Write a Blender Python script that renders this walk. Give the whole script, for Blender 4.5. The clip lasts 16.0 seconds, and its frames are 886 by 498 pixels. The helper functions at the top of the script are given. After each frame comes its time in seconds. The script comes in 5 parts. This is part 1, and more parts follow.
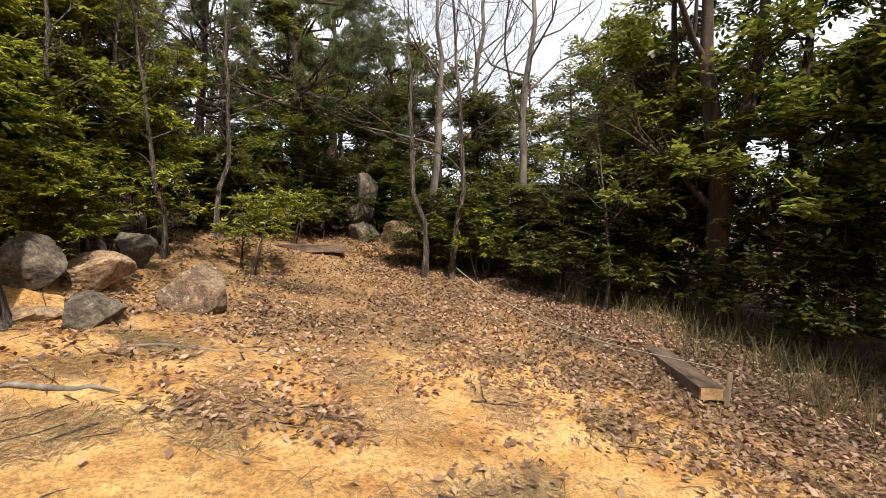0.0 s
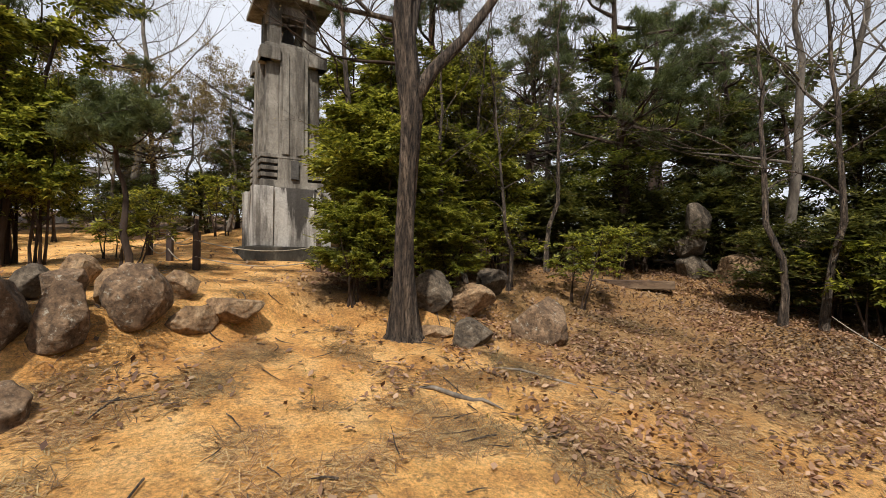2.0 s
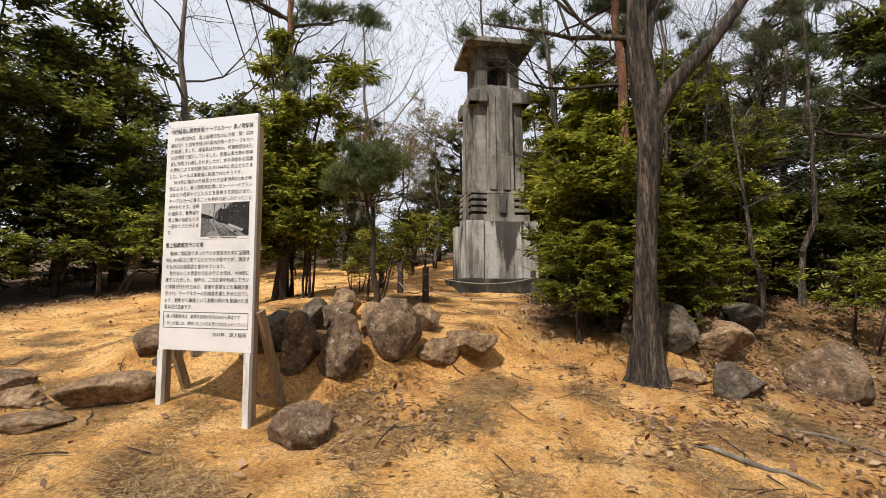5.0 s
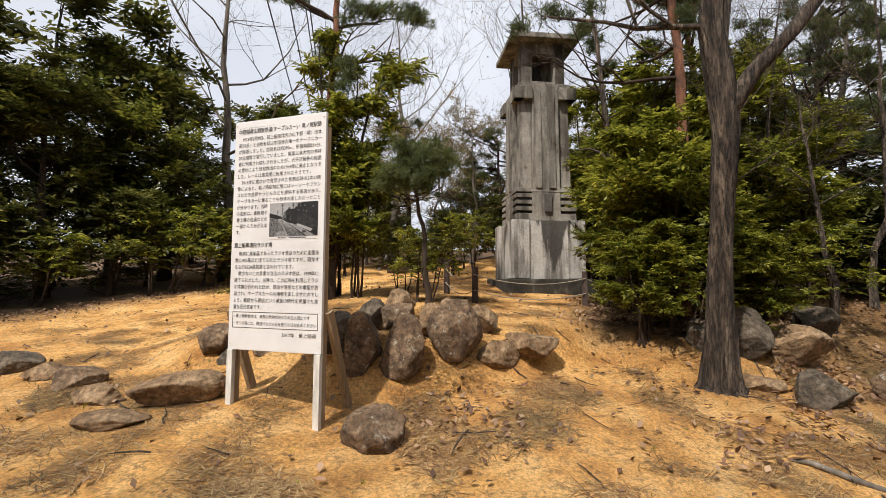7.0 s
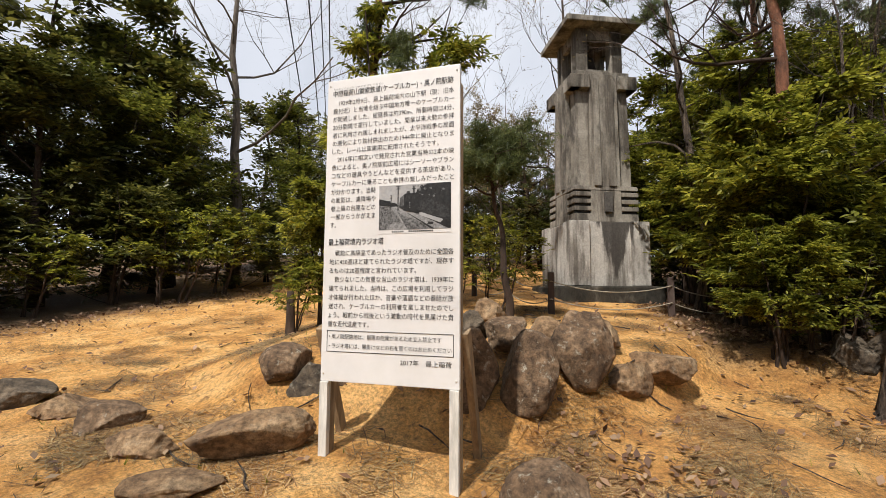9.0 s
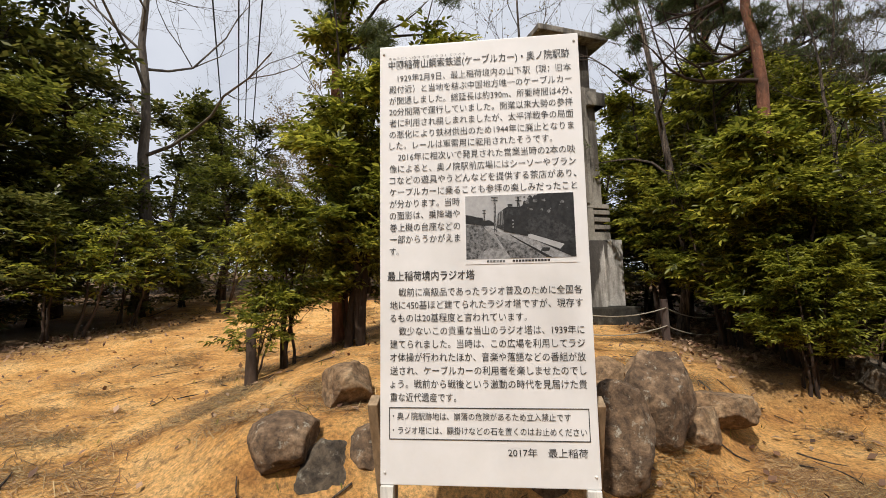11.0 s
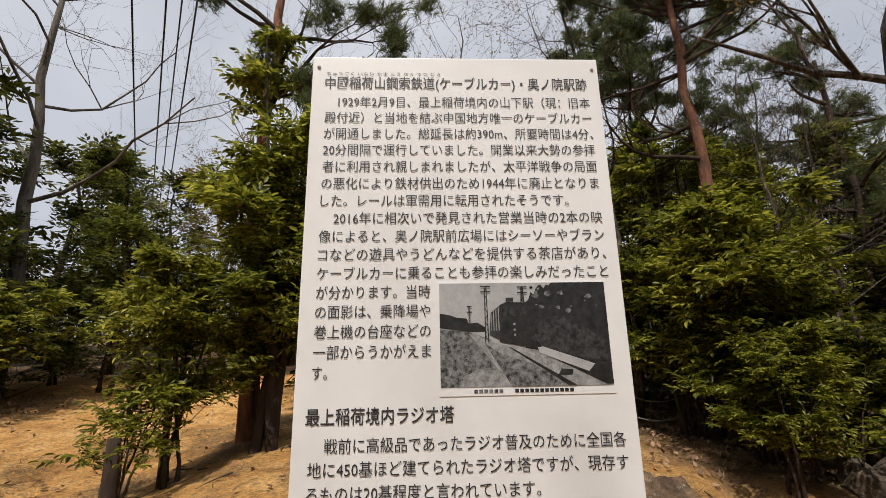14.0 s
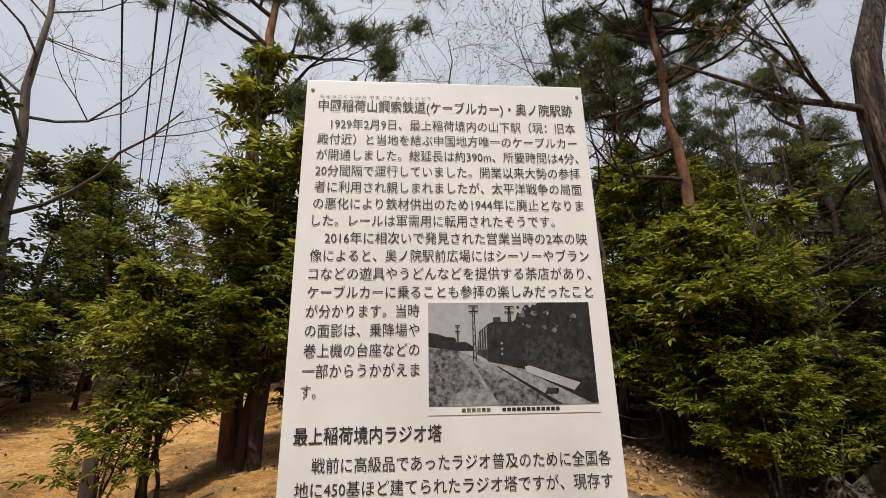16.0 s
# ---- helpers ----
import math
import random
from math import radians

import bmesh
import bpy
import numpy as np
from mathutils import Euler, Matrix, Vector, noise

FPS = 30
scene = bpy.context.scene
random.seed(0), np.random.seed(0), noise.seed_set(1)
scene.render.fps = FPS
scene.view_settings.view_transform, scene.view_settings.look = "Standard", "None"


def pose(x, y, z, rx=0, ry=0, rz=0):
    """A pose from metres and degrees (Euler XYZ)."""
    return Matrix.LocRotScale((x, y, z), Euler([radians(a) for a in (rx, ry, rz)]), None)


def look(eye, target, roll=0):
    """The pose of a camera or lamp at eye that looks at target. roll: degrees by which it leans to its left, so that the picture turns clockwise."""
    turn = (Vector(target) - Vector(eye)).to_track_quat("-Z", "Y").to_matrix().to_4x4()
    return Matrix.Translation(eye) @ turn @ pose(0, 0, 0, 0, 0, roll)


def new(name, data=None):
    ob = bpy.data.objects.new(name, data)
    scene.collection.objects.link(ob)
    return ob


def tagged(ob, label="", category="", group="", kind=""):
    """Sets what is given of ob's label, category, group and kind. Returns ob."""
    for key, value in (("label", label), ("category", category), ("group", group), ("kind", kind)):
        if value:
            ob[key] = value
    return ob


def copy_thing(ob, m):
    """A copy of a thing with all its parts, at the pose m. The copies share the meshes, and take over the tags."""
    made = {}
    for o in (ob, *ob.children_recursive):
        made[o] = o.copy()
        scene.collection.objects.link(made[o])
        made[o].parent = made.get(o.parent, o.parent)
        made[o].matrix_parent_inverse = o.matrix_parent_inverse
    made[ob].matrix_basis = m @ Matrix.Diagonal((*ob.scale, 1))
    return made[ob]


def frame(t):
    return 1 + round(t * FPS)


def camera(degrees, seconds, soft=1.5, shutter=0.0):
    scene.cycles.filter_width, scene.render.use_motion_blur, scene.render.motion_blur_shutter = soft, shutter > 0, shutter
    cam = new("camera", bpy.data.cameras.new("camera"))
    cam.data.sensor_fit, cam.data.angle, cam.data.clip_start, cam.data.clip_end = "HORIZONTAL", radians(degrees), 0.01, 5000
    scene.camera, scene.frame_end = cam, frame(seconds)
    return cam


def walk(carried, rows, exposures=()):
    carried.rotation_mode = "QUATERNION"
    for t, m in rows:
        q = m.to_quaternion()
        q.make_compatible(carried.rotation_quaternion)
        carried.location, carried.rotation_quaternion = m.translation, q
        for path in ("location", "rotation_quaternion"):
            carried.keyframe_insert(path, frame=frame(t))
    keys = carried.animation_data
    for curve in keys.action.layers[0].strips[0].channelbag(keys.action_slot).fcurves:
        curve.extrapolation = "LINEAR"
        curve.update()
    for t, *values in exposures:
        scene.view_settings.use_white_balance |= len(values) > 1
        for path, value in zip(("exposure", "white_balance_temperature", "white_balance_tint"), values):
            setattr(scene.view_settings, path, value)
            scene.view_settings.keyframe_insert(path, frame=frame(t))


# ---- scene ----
cam = camera(87.8, 16.0, soft=0.8)
PATH = [
    (0, (4.357, -3.424, 0.941), (5.738, -1.98, 0.848), 0.3),
    (0.5, (4.219, -3.353, 0.976), (5.244, -1.637, 0.921), 0.4),
    (1, (4.074, -3.331, 1.025), (4.761, -1.453, 1.001), 0.7),
    (1.5, (3.991, -3.338, 1.051), (4.441, -1.389, 1.056), 0.6),
    (2, (3.924, -3.331, 1.062), (4.176, -1.347, 1.087), 0.6),
    (2.5, (3.843, -3.33, 1.058), (3.931, -1.333, 1.1), 0.5),
    (3, (3.765, -3.335, 1.068), (3.692, -1.337, 1.128), 0.6),
    (3.5, (3.628, -3.26, 1.06), (3.401, -1.275, 1.147), 0.4),
    (4, (3.447, -3.188, 1.085), (3.099, -1.222, 1.201), 0.3),
    (4.5, (3.372, -3.196, 1.109), (2.928, -1.251, 1.244), 0.2),
    (7, (2.961, -3.189, 1.129), (2.34, -1.294, 1.27), 0.3),
    (7.5, (2.723, -3.024, 1.118), (2.08, -1.135, 1.255), 0.5),
    (8, (2.383, -2.911, 1.12), (1.742, -1.022, 1.266), 0.4),
    (8.5, (1.988, -2.811, 1.146), (1.368, -0.916, 1.307), 0.4),
    (9, (1.593, -2.626, 1.136), (1.021, -0.718, 1.306), 0.3),
    (9.2, (1.446, -2.581, 1.143), (0.902, -0.664, 1.314), 0.3),
    (11.5, (0.399, -1.767, 1.352), (0.271, 0.211, 1.615), -1.2),
    (12, (0.377, -1.525, 1.396), (0.316, 0.451, 1.7), -1.2),
    (12.5, (0.365, -1.388, 1.478), (0.358, 0.581, 1.832), -1.2),
    (13, (0.312, -1.329, 1.528), (0.345, 0.629, 1.936), -1.2),
    (13.5, (0.324, -1.297, 1.551), (0.386, 0.65, 2.005), -1.2),
    (14, (0.341, -1.279, 1.552), (0.429, 0.658, 2.043), -1.1),
    (14.5, (0.34, -1.285, 1.552), (0.446, 0.644, 2.069), -1.1),
    (15, (0.335, -1.286, 1.556), (0.456, 0.639, 2.087), -1.0),
    (15.5, (0.335, -1.295, 1.557), (0.467, 0.625, 2.101), -1.1),
    (16, (0.334, -1.308, 1.557), (0.477, 0.608, 2.113), -1.0),
]
walk(cam, [(t, look(eye, target, roll)) for t, eye, target, roll in PATH], exposures=[(0.0, 0.9), (0.5, 0.75), (1.0, 0.5), (1.6, 0.26), (9.2, 0.26), (11.5, 0.06), (14.0, -0.12), (16.0, -0.12)])

# ---- sky and sun ----
SUN_EL, SUN_AZ = 56.0, 196.0      # elevation, compass bearing of the sun (0 = +y, clockwise)
world = bpy.data.worlds.new("sky")
scene.world = world
world.use_nodes = True
wn, wl = world.node_tree.nodes, world.node_tree.links
wn.clear()
w_out, w_bg, w_sky = wn.new("ShaderNodeOutputWorld"), wn.new("ShaderNodeBackground"), wn.new("ShaderNodeTexSky")
w_sky.sky_type, w_sky.sun_disc = "NISHITA", False
w_sky.sun_elevation, w_sky.sun_rotation = radians(SUN_EL), radians(SUN_AZ)
w_sky.air_density, w_sky.dust_density, w_sky.ozone_density = 1.0, 3.0, 1.0
w_mix, w_noise, w_map, w_ramp = wn.new("ShaderNodeMix"), wn.new("ShaderNodeTexNoise"), wn.new("ShaderNodeTexCoord"), wn.new("ShaderNodeValToRGB")
w_mix.data_type = "RGBA"
w_noise.inputs["Scale"].default_value, w_noise.inputs["Detail"].default_value = 2.2, 5.0
w_ramp.color_ramp.elements[0].position, w_ramp.color_ramp.elements[0].color = 0.30, (0.62, 0.62, 0.62, 1)
w_ramp.color_ramp.elements[1].position, w_ramp.color_ramp.elements[1].color = 0.70, (0.95, 0.95, 0.95, 1)
wl.new(w_map.outputs["Generated"], w_noise.inputs["Vector"])
wl.new(w_noise.outputs["Fac"], w_ramp.inputs["Fac"])
wl.new(w_ramp.outputs["Color"], w_mix.inputs["Factor"])
wl.new(w_sky.outputs["Color"], w_mix.inputs["A"])
w_mix.inputs["B"].default_value = (9.0, 9.3, 10.1, 1)     # thin bright cloud
wl.new(w_mix.outputs["Result"], w_bg.inputs["Color"])
w_bg.inputs["Strength"].default_value = 0.085
wl.new(w_bg.outputs["Background"], w_out.inputs["Surface"])

sun = new("sun", bpy.data.lights.new("sun", "SUN"))
sun.data.energy, sun.data.angle, sun.data.color = 4.3, radians(1.2), (1.0, 0.95, 0.88)
az, el = radians(SUN_AZ), radians(SUN_EL)
sun_from = Vector((math.sin(az) * math.cos(el), math.cos(az) * math.cos(el), math.sin(el)))
sun.matrix_world = look(sun_from * 40, (0, 0, 0))

# ---- materials ----
def ramp(nt, stops):
    r = nt.nodes.new("ShaderNodeValToRGB")
    while len(r.color_ramp.elements) < len(stops):
        r.color_ramp.elements.new(0.5)
    for e, (p, c) in zip(r.color_ramp.elements, stops):
        e.position, e.color = p, (*c, 1)
    return r


def base_mat(name, rough=0.8, metal=0.0):
    m = bpy.data.materials.new(name)
    m.use_nodes = True
    b = m.node_tree.nodes["Principled BSDF"]
    b.inputs["Roughness"].default_value, b.inputs["Metallic"].default_value = rough, metal
    return m, m.node_tree, b


def noise_tex(nt, scale, detail=6.0, rough=0.6, stretch=None, space="Object"):
    n, c = nt.nodes.new("ShaderNodeTexNoise"), nt.nodes.new("ShaderNodeTexCoord")
    n.inputs["Scale"].default_value, n.inputs["Detail"].default_value, n.inputs["Roughness"].default_value = scale, detail, rough
    if stretch:
        mp = nt.nodes.new("ShaderNodeMapping")
        mp.inputs["Scale"].default_value = stretch
        nt.links.new(c.outputs[space], mp.inputs["Vector"])
        nt.links.new(mp.outputs["Vector"], n.inputs["Vector"])
    else:
        nt.links.new(c.outputs[space], n.inputs["Vector"])
    return n


def mix_col(nt, fac, a, b, mode="MIX"):
    x = nt.nodes.new("ShaderNodeMix")
    x.data_type, x.blend_type = "RGBA", mode
    for sock, v in (("Factor", fac), ("A", a), ("B", b)):
        if isinstance(v, (int, float)):
            x.inputs[sock].default_value = v
        elif isinstance(v, tuple):
            x.inputs[sock].default_value = (*v, 1)
        else:
            nt.links.new(v, x.inputs[sock])
    return x.outputs["Result"]


def bump(nt, b, height, strength, dist):
    n = nt.nodes.new("ShaderNodeBump")
    n.inputs["Strength"].default_value, n.inputs["Distance"].default_value = strength, dist
    nt.links.new(height, n.inputs["Height"])
    nt.links.new(n.outputs["Normal"], b.inputs["Normal"])


def two_scale(name, coarse, fine, c1, c2, c3, rough=0.85, stretch=None, bump_d=0.01, bump_s=0.7):
    """A surface that varies at two scales between three colours."""
    m, nt, b = base_mat(name, rough)
    a, f = noise_tex(nt, coarse, 5, 0.6, stretch), noise_tex(nt, fine, 8, 0.7, stretch)
    r1 = ramp(nt, [(0.32, c1), (0.52, c2), (0.7, c3)])
    r2 = ramp(nt, [(0.3, (0.55, 0.55, 0.55)), (0.7, (1.3, 1.3, 1.3))])
    nt.links.new(a.outputs["Fac"], r1.inputs["Fac"])
    nt.links.new(f.outputs["Fac"], r2.inputs["Fac"])
    nt.links.new(mix_col(nt, 1.0, r1.outputs["Color"], r2.outputs["Color"], "MULTIPLY"), b.inputs["Base Color"])
    bump(nt, b, f.outputs["Fac"], bump_s, bump_d)
    return m


def leaf_mat(name, c1, c2, c3, trans=0.35, rough=0.5):
    m, nt, b = base_mat(name, rough)
    g = nt.nodes.new("ShaderNodeNewGeometry")
    r = ramp(nt, [(0.0, c1), (0.55, c2), (1.0, c3)])
    nt.links.new(g.outputs["Random Per Island"], r.inputs["Fac"])
    n = noise_tex(nt, 0.9, 3, 0.5)
    r2 = ramp(nt, [(0.35, (0.65, 0.7, 0.65)), (0.65, (1.2, 1.15, 1.1))])
    nt.links.new(n.outputs["Fac"], r2.inputs["Fac"])
    col = mix_col(nt, 1.0, r.outputs["Color"], r2.outputs["Color"], "MULTIPLY")
    nt.links.new(col, b.inputs["Base Color"])
    if trans:
        t, mx = nt.nodes.new("ShaderNodeBsdfTranslucent"), nt.nodes.new("ShaderNodeMixShader")
        nt.links.new(col, t.inputs["Color"])
        mx.inputs["Fac"].default_value = trans
        nt.links.new(b.outputs["BSDF"], mx.inputs[1])
        nt.links.new(t.outputs["BSDF"], mx.inputs[2])
        nt.links.new(mx.outputs["Shader"], nt.nodes["Material Output"].inputs["Surface"])
    return m


def ground_mat():
    m, nt, b = base_mat("sandy_soil", 0.95)
    big, mid, fine, litter = noise_tex(nt, 0.35, 5), noise_tex(nt, 2.2, 8, 0.65), noise_tex(nt, 38, 8, 0.75), noise_tex(nt, 11, 9, 0.8)
    r = ramp(nt, [(0.32, (0.46, 0.22, 0.062)), (0.48, (0.72, 0.395, 0.125)), (0.64, (0.86, 0.54, 0.225))])
    nt.links.new(mid.outputs["Fac"], r.inputs["Fac"])
    r0 = ramp(nt, [(0.35, (0.86, 0.78, 0.68)), (0.65, (1.08, 1.07, 1.03))])
    nt.links.new(big.outputs["Fac"], r0.inputs["Fac"])
    soil = mix_col(nt, 1.0, r.outputs["Color"], r0.outputs["Color"], "MULTIPLY")
    # dry grass and needle scraps ground into the soil
    rl = ramp(nt, [(0.52, (0, 0, 0)), (0.61, (0.7, 0.7, 0.7))])
    nt.links.new(litter.outputs["Fac"], rl.inputs["Fac"])
    soil = mix_col(nt, rl.outputs["Color"], soil, (0.20, 0.11, 0.05))
    # forest floor: dark humus under the trees plus painted shade, written per vertex by place
    at = nt.nodes.new("ShaderNodeAttribute")
    at.attribute_name = "humus_shade"
    hn = ramp(nt, [(0.3, (0.05, 0.032, 0.018)), (0.7, (0.13, 0.08, 0.045))])
    nt.links.new(litter.outputs["Fac"], hn.inputs["Fac"])
    soil = mix_col(nt, at.outputs["Fac"], soil, hn.outputs["Color"])
    rf = ramp(nt, [(0.36, (0.58, 0.55, 0.5)), (0.60, (1.3, 1.3, 1.28))])
    nt.links.new(fine.outputs["Fac"], rf.inputs["Fac"])
    nt.links.new(mix_col(nt, 1.0, soil, rf.outputs["Color"], "MULTIPLY"), b.inputs["Base Color"])
    mm = nt.nodes.new("ShaderNodeMath")
    mm.operation = "ADD"
    nt.links.new(litter.outputs["Fac"], mm.inputs[0])
    nt.links.new(fine.outputs["Fac"], mm.inputs[1])
    bump(nt, b, mm.outputs[0], 1.0, 0.04)
    return m


def concrete_mat(name, lo, hi, streak, blot, patch=False):
    """Weathered concrete with rain streaks that run down it; patch adds one broad black stain below the plaque."""
    m, nt, b = base_mat(name, 0.9)
    n1, n2 = noise_tex(nt, 2.3, 8, 0.7), noise_tex(nt, 26, 8, 0.75)
    st, st2 = noise_tex(nt, 1.0, 8, 0.62, (5.0, 5.0, 0.6)), noise_tex(nt, 1.0, 8, 0.66, (2.6, 2.6, 0.9))
    r1 = ramp(nt, [(0.3, lo), (0.7, hi)])
    nt.links.new(n1.outputs["Fac"], r1.inputs["Fac"])
    rs = ramp(nt, [(0.45, (0, 0, 0)), (0.60, (streak, streak, streak))])
    nt.links.new(st.outputs["Fac"], rs.inputs["Fac"])
    c = mix_col(nt, rs.outputs["Color"], r1.outputs["Color"], (0.10, 0.085, 0.068))
    rb = ramp(nt, [(0.53, (0, 0, 0)), (0.64, (blot, blot, blot))])
    nt.links.new(st2.outputs["Fac"], rb.inputs["Fac"])
    c = mix_col(nt, rb.outputs["Color"], c, (0.06, 0.052, 0.043))
    if patch:
        def calc(op, x, y):
            k = nt.nodes.new("ShaderNodeMath")
            k.operation = op
            for sock, v in zip(k.inputs, (x, y)):
                if isinstance(v, (int, float)):
                    sock.default_value = v
                else:
                    nt.links.new(v, sock)
            return k.outputs[0]
        tc, xyz = nt.nodes.new("ShaderNodeTexCoord"), nt.nodes.new("ShaderNodeSeparateXYZ")
        nt.links.new(tc.outputs["Object"], xyz.inputs["Vector"])
        drop = calc("MULTIPLY", calc("SUBTRACT", xyz.outputs["Z"], 1.55), 0.62)
        wide = calc("MULTIPLY", calc("ABSOLUTE", calc("SUBTRACT", xyz.outputs["X"], 0.12), 0.0), -0.95)
        front = calc("MULTIPLY", calc("GREATER_THAN", xyz.outputs["Y"], -0.6), -9.0)
        rag = calc("MULTIPLY", calc("SUBTRACT", st.outputs["Fac"], 0.5), 1.5)
        mask = calc("ADD", calc("ADD", drop, wide), calc("ADD", front, rag))
        rp = ramp(nt, [(0.0, (0, 0, 0)), (0.10, (0.92, 0.92, 0.92))])
        nt.links.new(mask, rp.inputs["Fac"])
        c = mix_col(nt, rp.outputs["Color"], c, (0.05, 0.043, 0.037))
    r2 = ramp(nt, [(0.3, (0.66, 0.66, 0.66)), (0.7, (1.16, 1.16, 1.16))])
    nt.links.new(n2.outputs["Fac"], r2.inputs["Fac"])
    nt.links.new(mix_col(nt, 1.0, c, r2.outputs["Color"], "MULTIPLY"), b.inputs["Base Color"])
    bump(nt, b, n2.outputs["Fac"], 0.6, 0.015)
    return m


def rock_mat(name, c1, c2, c3, lichen=0.0):
    m = two_scale(name, 5.0, 24, c1, c2, c3, 0.95, None, 0.03, 0.9)
    for e, v in zip(m.node_tree.nodes["Color Ramp.001"].color_ramp.elements, (0.45, 1.5)):
        e.position, e.color = 0.36 if v < 1 else 0.64, (v, v, v, 1)
    if lichen:
        nt, b = m.node_tree, m.node_tree.nodes["Principled BSDF"]
        src = b.inputs["Base Color"].links[0].from_socket
        n = noise_tex(nt, 14, 7, 0.75)
        r = ramp(nt, [(0.58, (0, 0, 0)), (0.68, (lichen, lichen, lichen))])
        nt.links.new(n.outputs["Fac"], r.inputs["Fac"])
        nt.links.new(mix_col(nt, r.outputs["Color"], src, (0.42, 0.39, 0.31)), b.inputs["Base Color"])
    return m


M_GROUND = ground_mat()
M_CONC = concrete_mat("weathered_concrete", (0.18, 0.158, 0.128), (0.38, 0.345, 0.29), 0.95, 0.9)
M_CONC_PALE = concrete_mat("pale_weathered_concrete", (0.40, 0.37, 0.33), (0.62, 0.59, 0.54), 0.8, 0.55, True)
M_PLINTH = two_scale("mossy_concrete", 3, 20, (0.018, 0.017, 0.013), (0.045, 0.04, 0.03), (0.13, 0.12, 0.10), 0.95, (1, 1, 0.6), 0.02, 0.9)
M_ROCK = rock_mat("lichened_rock", (0.066, 0.04, 0.022), (0.16, 0.10, 0.056), (0.28, 0.19, 0.115), 0.9)
M_ROCK_TAN = rock_mat("tan_rock", (0.13, 0.075, 0.038), (0.24, 0.15, 0.078), (0.34, 0.24, 0.14), 0.35)
M_ROCK_DARK = rock_mat("mossy_dark_rock", (0.045, 0.033, 0.022), (0.10, 0.075, 0.05), (0.18, 0.14, 0.098), 0.5)
M_BARK = two_scale("grey_brown_bark", 16, 48, (0.024, 0.017, 0.012), (0.085, 0.062, 0.044), (0.21, 0.16, 0.115), 0.95, (1, 1, 0.14), 0.08, 1.0)
for e, v in zip(M_BARK.node_tree.nodes["Color Ramp.001"].color_ramp.elements, (0.2, 1.9)):
    e.position, e.color = 0.38 if v < 1 else 0.6, (v, v, v, 1)
M_BARK_DARK = two_scale("dark_bark", 5, 26, (0.025, 0.014, 0.008), (0.048, 0.028, 0.017), (0.088, 0.054, 0.034), 0.95, (1, 1, 0.25), 0.03, 1.0)
M_BARK_RED = two_scale("red_pine_bark", 4, 22, (0.085, 0.038, 0.022), (0.21, 0.085, 0.045), (0.34, 0.16, 0.085), 0.9, (1, 1, 0.4), 0.025, 1.0)
M_BARK_PALE = two_scale("pale_bark", 4, 24, (0.07, 0.056, 0.043), (0.14, 0.115, 0.09), (0.24, 0.205, 0.165), 0.9, (1, 1, 0.3), 0.01, 0.8)
M_LEAF = leaf_mat("evergreen_leaf", (0.038, 0.048, 0.009), (0.136, 0.151, 0.024), (0.305, 0.296, 0.050), 0.5, 0.42)
M_LEAF_LIGHT = leaf_mat("young_leaf", (0.057, 0.071, 0.009), (0.205, 0.214, 0.026), (0.479, 0.456, 0.065), 0.55, 0.42)
M_LEAF_DARK = leaf_mat("dark_leaf", (0.028, 0.036, 0.008), (0.095, 0.100, 0.021), (0.220, 0.205, 0.044), 0.42, 0.42)
M_NEEDLE = leaf_mat("pine_needle", (0.039, 0.055, 0.016), (0.106, 0.132, 0.041), (0.203, 0.230, 0.081), 0.45, 0.5)
M_TAN_LEAF = leaf_mat("budding_leaf", (0.12, 0.08, 0.03), (0.22, 0.16, 0.06), (0.34, 0.26, 0.10), 0.4, 0.6)
M_DEAD = leaf_mat("dead_leaf", (0.084, 0.039, 0.022), (0.202, 0.107, 0.060), (0.395, 0.262, 0.168), 0.1, 0.75)
M_DRYGRASS = leaf_mat("dry_grass", (0.08, 0.062, 0.025), (0.22, 0.175, 0.08), (0.22, 0.19, 0.06), 0.3, 0.7)
M_STRAW = leaf_mat("dry_needle", (0.10, 0.05, 0.022), (0.27, 0.155, 0.066), (0.52, 0.37, 0.18), 0.0, 0.8)
M_WHITE = two_scale("white_sign_board", 1.2, 9, (0.666, 0.657, 0.643), (0.720, 0.711, 0.706), (0.747, 0.738, 0.733), 0.38, None, 0.001, 0.1)
M_WHITE.node_tree.nodes["Color Ramp.001"].color_ramp.elements[0].color = (0.95, 0.95, 0.94, 1)
M_WHITE.node_tree.nodes["Color Ramp.001"].color_ramp.elements[1].color = (1.02, 1.02, 1.02, 1)
M_PAINTED = two_scale("white_painted_post", 3, 18, (0.55, 0.52, 0.46), (0.72, 0.70, 0.65), (0.80, 0.79, 0.76), 0.6, (1, 1, 0.15), 0.003, 0.4)
M_TIMBER = two_scale("weathered_timber", 4, 30, (0.20, 0.13, 0.07), (0.33, 0.235, 0.14), (0.45, 0.35, 0.23), 0.85, (1, 1, 0.12), 0.006, 0.6)
M_LOG = two_scale("log_bark", 4, 24, (0.05, 0.03, 0.02), (0.12, 0.075, 0.045), (0.22, 0.15, 0.09), 0.95, (0.3, 1, 1), 0.02, 0.9)
M_CUT = two_scale("sawn_wood_end", 6, 40, (0.34, 0.18, 0.07), (0.46, 0.28, 0.13), (0.55, 0.38, 0.2), 0.8)
M_POST = two_scale("dark_post", 6, 30, (0.022, 0.015, 0.012), (0.06, 0.036, 0.028), (0.09, 0.07, 0.055), 0.85, (1, 1, 0.2), 0.006, 0.6)
